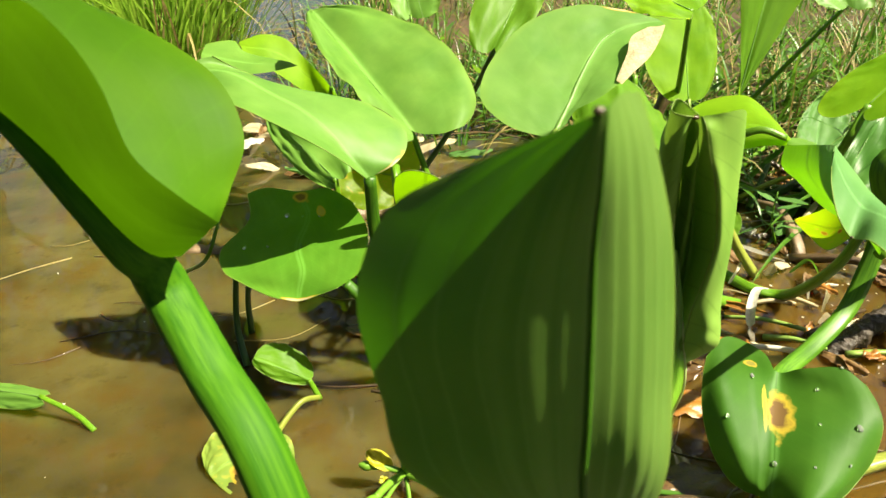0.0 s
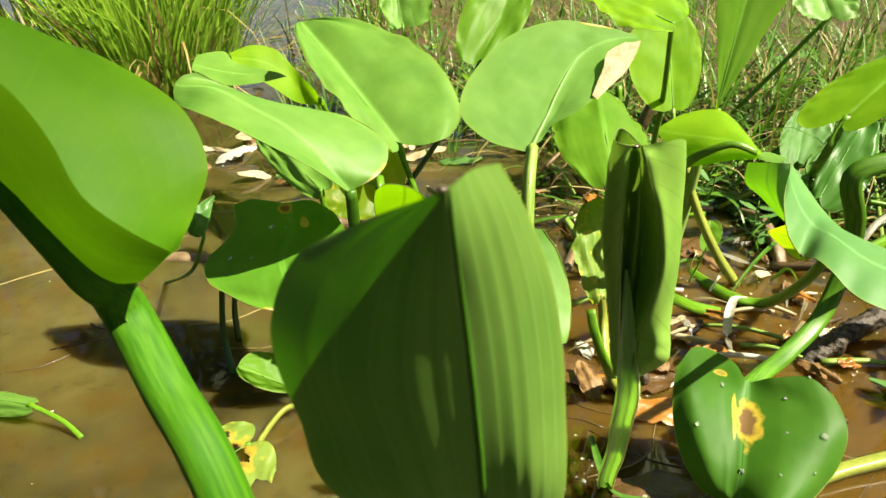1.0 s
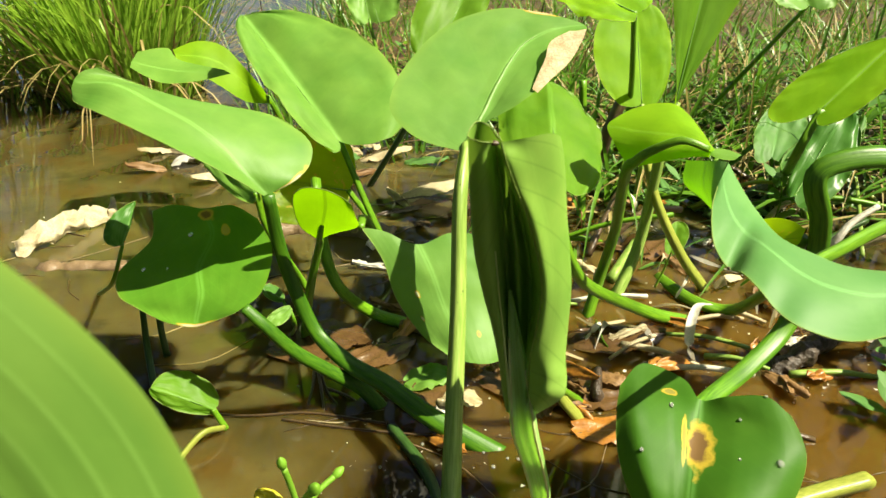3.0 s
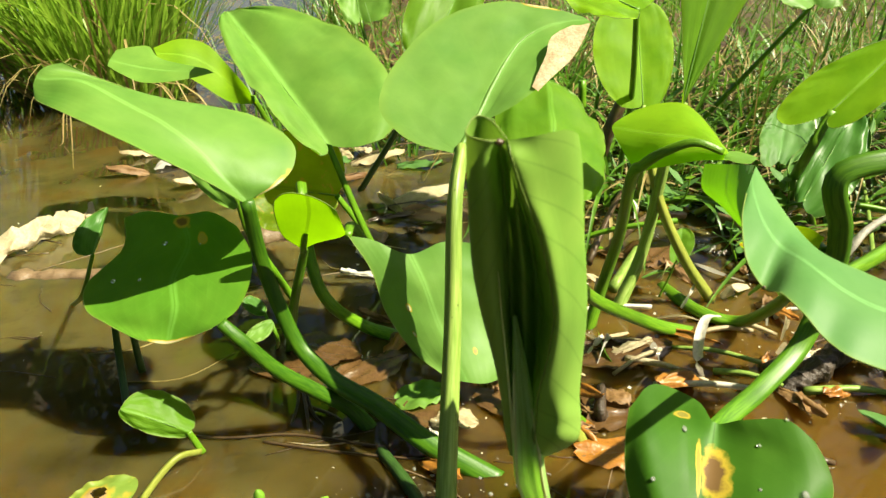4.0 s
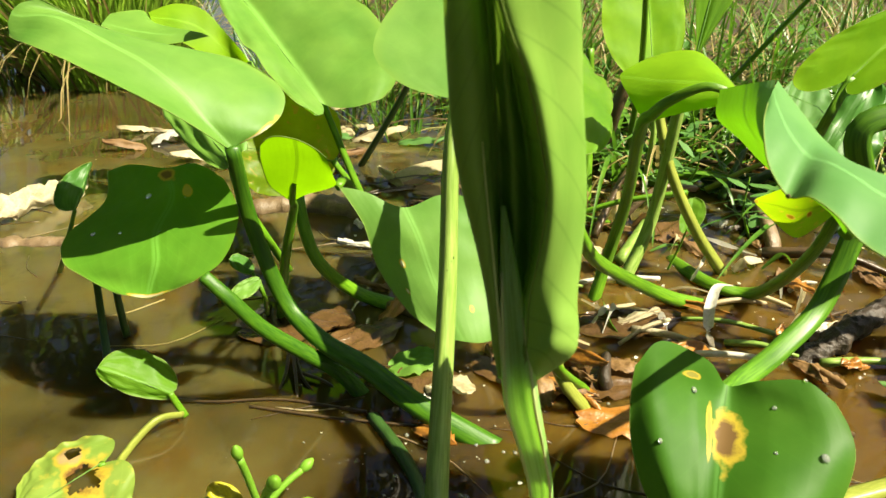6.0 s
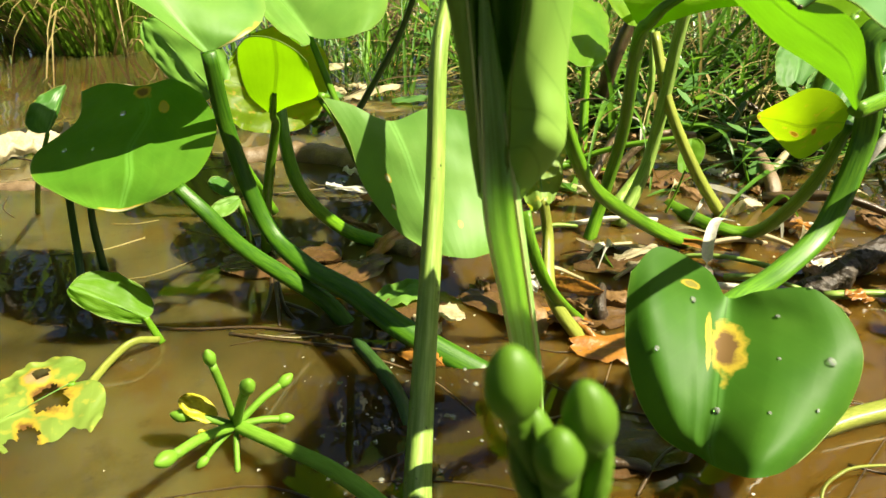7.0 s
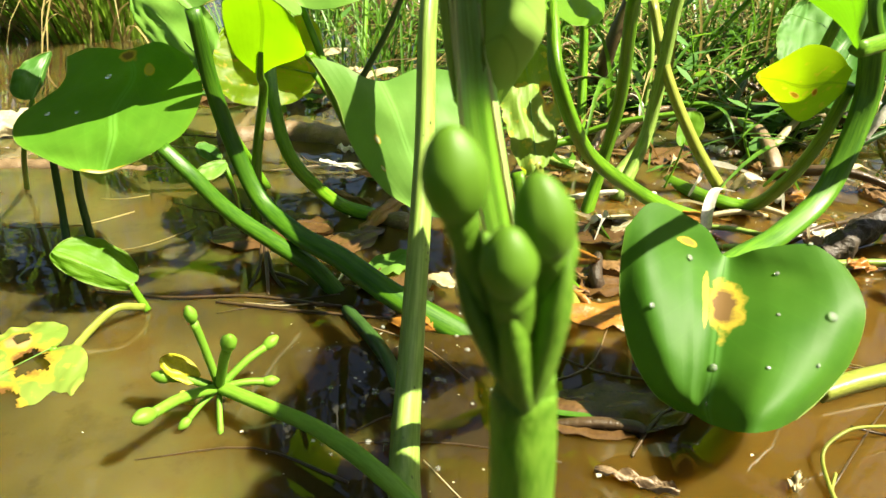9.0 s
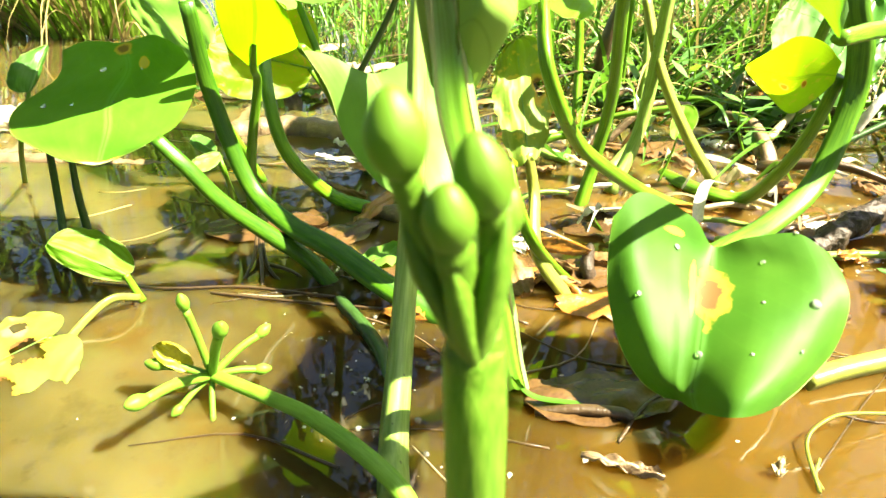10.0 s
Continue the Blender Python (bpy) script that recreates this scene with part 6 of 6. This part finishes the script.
def ribbon(label, pts, width, mat, tilt=(0.3, 0.1, 0.2)):
    """A curled strip of dead leaf."""
    ob = thing("leaf_strip", pts[-1], label, "dead leaf", "curled strips of dead leaf")
    c = spline(pts, 16)
    grid = []
    for i, p in enumerate(c):
        d = (c[min(i + 1, 16)] - c[max(i - 1, 0)]).normalized()
        s = d.cross(V(tilt)).normalized()
        w = width * (0.25 + 0.75 * math.sin(math.pi * min(1, 0.12 + 0.8 * i / 16)))
        up = d.cross(s)
        grid.append([p - s * w, p + up * (w * 0.35), p + s * w])
    part("strip", loft(grid, 32, 6), mat, ob)


def crumpled_leaf(label, rows):
    """A dry leaf with deep crumples and curled margins, lying at the waterline."""
    ob = thing("dead_leaf", rows[0][2], label, "dead leaf", "dead leaves in the water")
    bm = loft(rows, 40, 24)
    for v in bm.verts:
        k = v.co * 55
        v.co += V((noise.noise(k), noise.noise(k + V((7, 0, 0))), noise.noise(k + V((0, 7, 0))))) * 0.010 + V((0, 0, 0.006 * abs(noise.noise(v.co * 130))))
        v.co.z = max(v.co.z, 0.001)
    part("blade", bm, M_STRAW, ob)


CRUMPLE = [[(-0.5415, 1.0670, 0.0150), (-0.5255, 1.0450, 0.0111), (-0.5196, 1.0370, 0.0040)],
        [(-0.5007, 1.0941, 0.0370), (-0.4873, 1.0721, 0.0189), (-0.4909, 1.0641, 0.0040)],
        [(-0.4817, 1.1277, 0.0388), (-0.4779, 1.1057, 0.0195), (-0.4863, 1.0977, 0.0040)],
        [(-0.4658, 1.1691, 0.0385), (-0.4628, 1.1471, 0.0182), (-0.4684, 1.1391, 0.0040)],
        [(-0.4459, 1.1850, 0.0239), (-0.4486, 1.1630, 0.0126), (-0.4527, 1.1550, 0.0040)],
        [(-0.4383, 1.2173, 0.0304), (-0.4251, 1.1953, 0.0159), (-0.4303, 1.1873, 0.0040)]]
ribbon("bleached white strip of leaf curling out of the water", [(0.5138, 0.8708, 0.0465), (0.4885, 0.8515, 0.0556), (0.4731, 0.8219, 0.0436), (0.4694, 0.8020, 0.0273), (0.4811, 0.8106, 0.0000)], 0.0058, M_WHITE, (0, 0.2, 1))
ribbon("bleached white strip of leaf curling out of the water", [(0.4460, 1.1730, 0.0719), (0.4608, 1.1743, 0.0727), (0.4711, 1.1692, 0.0617), (0.4701, 1.1596, 0.0432)], 0.0045, M_WHITE, (0, 0.2, 1))
ribbon("pale strip of leaf lying on the debris", [(0.5477, 1.0847, 0.0040), (0.5686, 1.0441, 0.0120), (0.6036, 1.0339, 0.0040)], 0.006, M_WHITE)
ribbon("pale strip of leaf lying on the debris", [(0.5563, 0.9872, 0.0040), (0.5737, 0.9862, 0.0200), (0.6060, 1.0198, 0.0040)], 0.007, M_STRAW)
ribbon("pale strip of leaf lying on the debris", [(0.4937, 0.9553, 0.0040), (0.5037, 0.9624, 0.0200), (0.5136, 0.9754, 0.0300)], 0.005, M_WHITE)
ribbon("pale green strip of leaf bent over the debris", [(0.3147, 1.1364, 0.0300), (0.3344, 1.0261, 0.0300), (0.3586, 1.0346, 0.0150), (0.3722, 1.1034, 0.0040)], 0.008, M_STRAP)
ribbon("pale green strip of leaf bent over the debris", [(0.3491, 0.8997, 0.0040), (0.3708, 0.8721, 0.0100), (0.4131, 0.8944, 0.0040)], 0.004, M_STRAW)
ribbon("straw strip of leaf on the floating debris", [(0.3529, 0.8466, 0.0020), (0.3647, 0.8540, 0.0160), (0.3780, 0.8787, 0.0100)], 0.004, M_WHITE)
ribbon("green weed strip on the floating debris", [(0.3721, 0.8833, 0.0120), (0.3745, 0.8456, 0.0100), (0.3816, 0.8345, 0.0020)], 0.0035, M_STRAP)
ribbon("green strap leaf bent down into the water", [(0.2679, 0.6001, 0.0354), (0.2732, 0.5579, 0.0300), (0.2869, 0.5460, 0.0120), (0.3170, 0.5454, 0.0060), (0.3560, 0.5514, 0.0020)], 0.005, M_STRAP, (0, 0.3, 1))
ribbon("pale reed strip lying across the water", [(0.4415, 0.8592, 0.0040), (0.4171, 0.8697, 0.0120), (0.3615, 0.8803, 0.0040)], 0.0045, M_STRAW)
for k in range(26):
    r3 = random.Random(700 + k)
    p = V((r3.uniform(0.30, 0.85), r3.uniform(0.78, 1.3), 0.003))
    a, ln = r3.uniform(0, 6.28), r3.uniform(0.03, 0.10)
    q = p + V((math.cos(a) * ln, math.sin(a) * ln * 0.6, 0.0))
    ribbon("strip of dead leaf on the floating debris", [p, p.lerp(q, 0.5) + V((0, 0, r3.uniform(0.005, 0.03))), q], r3.uniform(0.0025, 0.006), r3.choice((M_WHITE, M_STRAW, M_STRAP, M_STRAW, M_DEAD)))
dead_leaf("white dry leaf scrap on floating debris", (-0.4404, 1.4648, 0.0000), 0.5, 0.09, 0.035, M_WHITE, 0.5, 41)
dead_leaf("orange sunken leaf at the surface", (0.3217, 0.6847, 0.0000), -0.1, 0.10, 0.022, M_ORANGE, 0.05, 42)
crumpled_leaf("crumpled straw-coloured dead leaf curled up on the water", CRUMPLE)
dead_leaf("straw-coloured dead leaf on the water", (0.0633, 1.2978, -0.0000), 0.1, 0.13, 0.03, M_STRAW, 0.5, 44)
dead_leaf("pale green floating leaf pad", (0.1339, 0.7526, 0.0000), 0.2, 0.06, 0.022, M_PALE, 0.2, 45)
dead_leaf("dry brown curled leaf", (0.1765, 0.7221, 0.0000), -0.4, 0.05, 0.018, M_STRAW, 0.6, 46)
for k, (p, ang, ln, w) in enumerate((((-0.0436, 0.8148, 0.0000), 0.1, 0.11, 0.035), ((-0.0120, 0.8579, 0.0000), -0.3, 0.10, 0.030), ((0.0639, 0.7846, 0.0000), 0.6, 0.09, 0.025), ((0.1276, 0.7231, 0.0000), 0.2, 0.08, 0.022), ((0.2250, 0.7722, 0.0000), -0.5, 0.10, 0.028), ((0.3422, 0.8407, 0.0000), 0.2, 0.12, 0.03), ((0.3083, 0.7350, 0.0000), 0.1, 0.09, 0.028), ((0.4728, 1.0834, 0.0000), 0.8, 0.10, 0.03), ((0.2886, 0.5541, 0.0010), 0.05, 0.11, 0.03))):
    dead_leaf("wet brown leaf lying flat at the waterline", p, ang, ln, w, M_WET, 0.05, 300 + k, 0.003)
r2 = random.Random(9)
for k in range(46):
    x, y = r2.uniform(0.28, 1.0), r2.uniform(0.95, 1.7)
    ang, ln = r2.gauss(0.1, 0.7), r2.uniform(0.10, 0.34)
    p = V((x, y, r2.uniform(0.0, 0.015)))
    q = p + V((math.cos(ang) * ln, math.sin(ang) * ln, r2.uniform(-0.01, 0.06)))
    loose_stalk("fallen stalk lying in the shallow water", [p, p.lerp(q, 0.5) + V((0, 0, r2.uniform(0.0, 0.03))), q], r2.uniform(0.003, 0.009), r2.uniform(0.002, 0.006), r2.choice((M_STEM_DARK, M_STEM, M_STEM_YEL, M_BARK, M_STRAW, M_ROT, M_STEM_PALE)), 10)
for k in range(14):
    x, y = r2.uniform(0.28, 0.62), r2.uniform(0.70, 0.95)
    ang, ln = r2.uniform(-0.6, 0.6), r2.uniform(0.04, 0.12)
    p = V((x, y, 0.003))
    q = p + V((math.cos(ang) * ln, math.sin(ang) * ln, r2.uniform(-0.004, 0.012)))
    loose_stalk("fallen stalk lying in the shallow water", [p, p.lerp(q, 0.5) + V((0, 0, 0.006)), q], r2.uniform(0.002, 0.005), r2.uniform(0.002, 0.004), r2.choice((M_WHITE, M_STRAW, M_STEM_DARK, M_STEM_PALE, M_ROT)), 8)
for k in range(60):
    x, y = r2.uniform(0.05, 0.75), r2.uniform(0.66, 1.35)
    if y < 0.7 and x > 0.35:
        continue
    dead_leaf("dead brown leaf floating among the stalks", (x, y), r2.uniform(0, 6.28), r2.uniform(0.02, 0.09), r2.uniform(0.004, 0.016), r2.choice((M_DEAD, M_STRAW, M_ROT, M_DEAD, M_ORANGE, M_WHITE)), r2.uniform(0.05, 0.6), 50 + k)
for k in range(30):
    x, y = r2.uniform(-0.5, 0.1), r2.uniform(1.35, 1.7)
    dead_leaf("dry leaf scrap floating on the water", (x, y), r2.uniform(0, 6.28), r2.uniform(0.04, 0.13), r2.uniform(0.006, 0.02), r2.choice((M_DEAD, M_STRAW, M_STRAW, M_WEED)), r2.uniform(0.1, 0.6), 150 + k)

vs, fs = [], []
for k in range(700):
    x, y = (r2.gauss(0.19, 0.07), r2.gauss(0.60, 0.07)) if k < 70 else (r2.uniform(0.2, 0.8), r2.uniform(0.72, 1.35)) if k < 640 else (r2.uniform(-0.6, 0.7), r2.uniform(0.35, 1.5))
    s, a = 0.0004 + 0.0022 * r2.random() ** 3, r2.uniform(0, 6.28)
    b = len(vs)
    for c in range(4):
        vs.append((x + s * math.cos(a + c * 1.57) * r2.uniform(0.5, 1.4), y + s * math.sin(a + c * 1.57) * r2.uniform(0.5, 1.2), 0.0025 + s * r2.uniform(0, 0.8)))
    fs.append((b, b + 1, b + 2, b + 3))
me = bpy.data.meshes.new("flecks")
me.from_pydata(vs, [], fs)
me.materials.append(M_WHITE)
tagged(new("flecks", me), "pale flecks of debris floating on the water", "debris", kind="stuff")
dead_leaf("grey-white wet strip of bark", (0.3213, 0.4969, 0.0000), -0.35, 0.05, 0.004, M_BARK, 0.05, 48)
dead_leaf("small pale seed husk on the water", (0.4399, 0.4864, 0.0000), 1.2, 0.014, 0.003, M_STRAW, 0.4, 49)


# ---- drops and bubbles ----
def drop(p, n, r, flat=0.5):
    ob = thing("water_drop", p, "clear water drop lying on a leaf", "drop", "water drops")
    part("drop", ball(V(p), r, (1, 1, flat), n, 10, 8), M_DROP, ob)


for i, j, r in ((2, 5, 0.0034), (0, 5, 0.0016), (1, 2, 0.0026), (3, 4, 0.0014), (2, 1, 0.0020), (3, 3, 0.0026), (3, 5, 0.0013), (1, 4, 0.0018), (2, 4, 0.0015), (4, 3, 0.0013)):
    p = V(HEART[i][j])
    nn = (V(HEART[i][j + 1]) - p).cross(V(HEART[i + 1][j]) - p).normalized()
    nn = nn if nn.z > 0 else -nn
    drop(p + nn * r * 0.2, nn, r)
for i, j, f, r in ((1, 1, 0.3, 0.0030), (1, 2, 0.4, 0.0018), (2, 0, 0.6, 0.0024), (2, 1, 0.2, 0.0016), (1, 1, 0.8, 0.0013), (2, 2, 0.1, 0.0014)):
    p = V(WORN[i][j]).lerp(V(WORN[i][j + 1]), f)
    nn = (V(WORN[i][j + 1]) - p).cross(V(WORN[i + 1][j]) - p).normalized()
    nn = nn if nn.z > 0 else -nn
    drop(p + nn * r * 0.4, nn, r)
for k in range(120):
    p = V((r2.uniform(0.10, 0.27), r2.uniform(0.49, 0.68), 0.0)) if k < 74 else V((r2.uniform(-0.1, 0.6), r2.uniform(0.6, 1.1), 0.0))
    ob = thing("bubble", p, "small air bubble on the water", "bubble", "bubbles on the water")
    part("bubble", ball(p, 0.0008 + 0.0024 * r2.random() ** 2, (1, 1, 0.7)), M_DROP, ob)


# ---- trees round the pond: mirrored ahead, the rest unseen, added to cut sky light ----
def tree(x, y, h, seed, leaves=2600, spread=0.28):
    r = random.Random(seed)
    ob = thing("tree", (x, y, 0.3), "leafy tree by the pond, mirrored ahead, added unseen elsewhere", "tree", "trees round the pond")
    base = V((x, y, 0.2))
    top = base + V((r.uniform(-0.4, 0.4), r.uniform(-0.3, 0.3), h))
    bm = tube([base, base.lerp(top, 0.4) + V((r.uniform(-0.2, 0.2), 0, 0)), top], 0.13, 0.02, sides=8, n=12)
    tips = []
    for k in range(22):
        f = r.uniform(0.12, 0.95)
        p = base.lerp(top, f)
        a = r.uniform(0, 6.283)
        q = p + V((math.cos(a), math.sin(a), r.uniform(0.2, 0.9))) * (h * spread * (1.2 - f))
        tube([p, p.lerp(q, 0.5) + V((0, 0, 0.08)), q], 0.04 * (1.1 - f), 0.008, sides=5, n=6, bm=bm)
        tips.append(q)
        tips.append(p.lerp(q, 0.6))
    part("trunk", bm, M_BARK, ob)
    vs, fs = [], []
    for _ in range(leaves):
        c = r.choice(tips) + V((r.gauss(0, 0.42), r.gauss(0, 0.42), r.gauss(0, 0.32)))
        d = V((r.gauss(0, 1), r.gauss(0, 1), r.gauss(0, 0.6))).normalized() * r.uniform(0.10, 0.20)
        s = d.orthogonal().normalized() * (d.length * 0.45)
        k = len(vs)
        vs += [tuple(c - d), tuple(c + s), tuple(c + d), tuple(c - s)]
        fs.append((k, k + 1, k + 2, k + 3))
    me = bpy.data.meshes.new("crown")
    off = ob.location
    me.from_pydata([tuple(V(v) - off) for v in vs], [], fs)
    me.materials.append(M_TREE)
    cr = new("crown", me)
    cr.parent = ob


for k in range(22):
    a = 2 * math.pi * k / 22 + rng.uniform(-0.08, 0.08)
    d = rng.uniform(7.5, 9.5)
    sunward = min(abs(a - 0.14), abs(a - 0.14 - 2 * math.pi)) < 0.55
    ahead = 0.9 < a < 2.3
    if sunward:
        # Unseen too, kept low to let the sun past.
        tree(d * math.cos(a), 1.0 + d * math.sin(a), rng.uniform(3.0, 4.0), 200 + k)
    elif ahead:
        tree(d * math.cos(a), 1.0 + d * math.sin(a), rng.uniform(9.0, 13.0), 200 + k, 2600, 0.30)
    else:
        # Dense unseen trees, added to dim the sky's fill light on the plants.
        tree(d * math.cos(a), 1.0 + d * math.sin(a), rng.uniform(11.0, 14.0), 200 + k, 8000, 0.32)
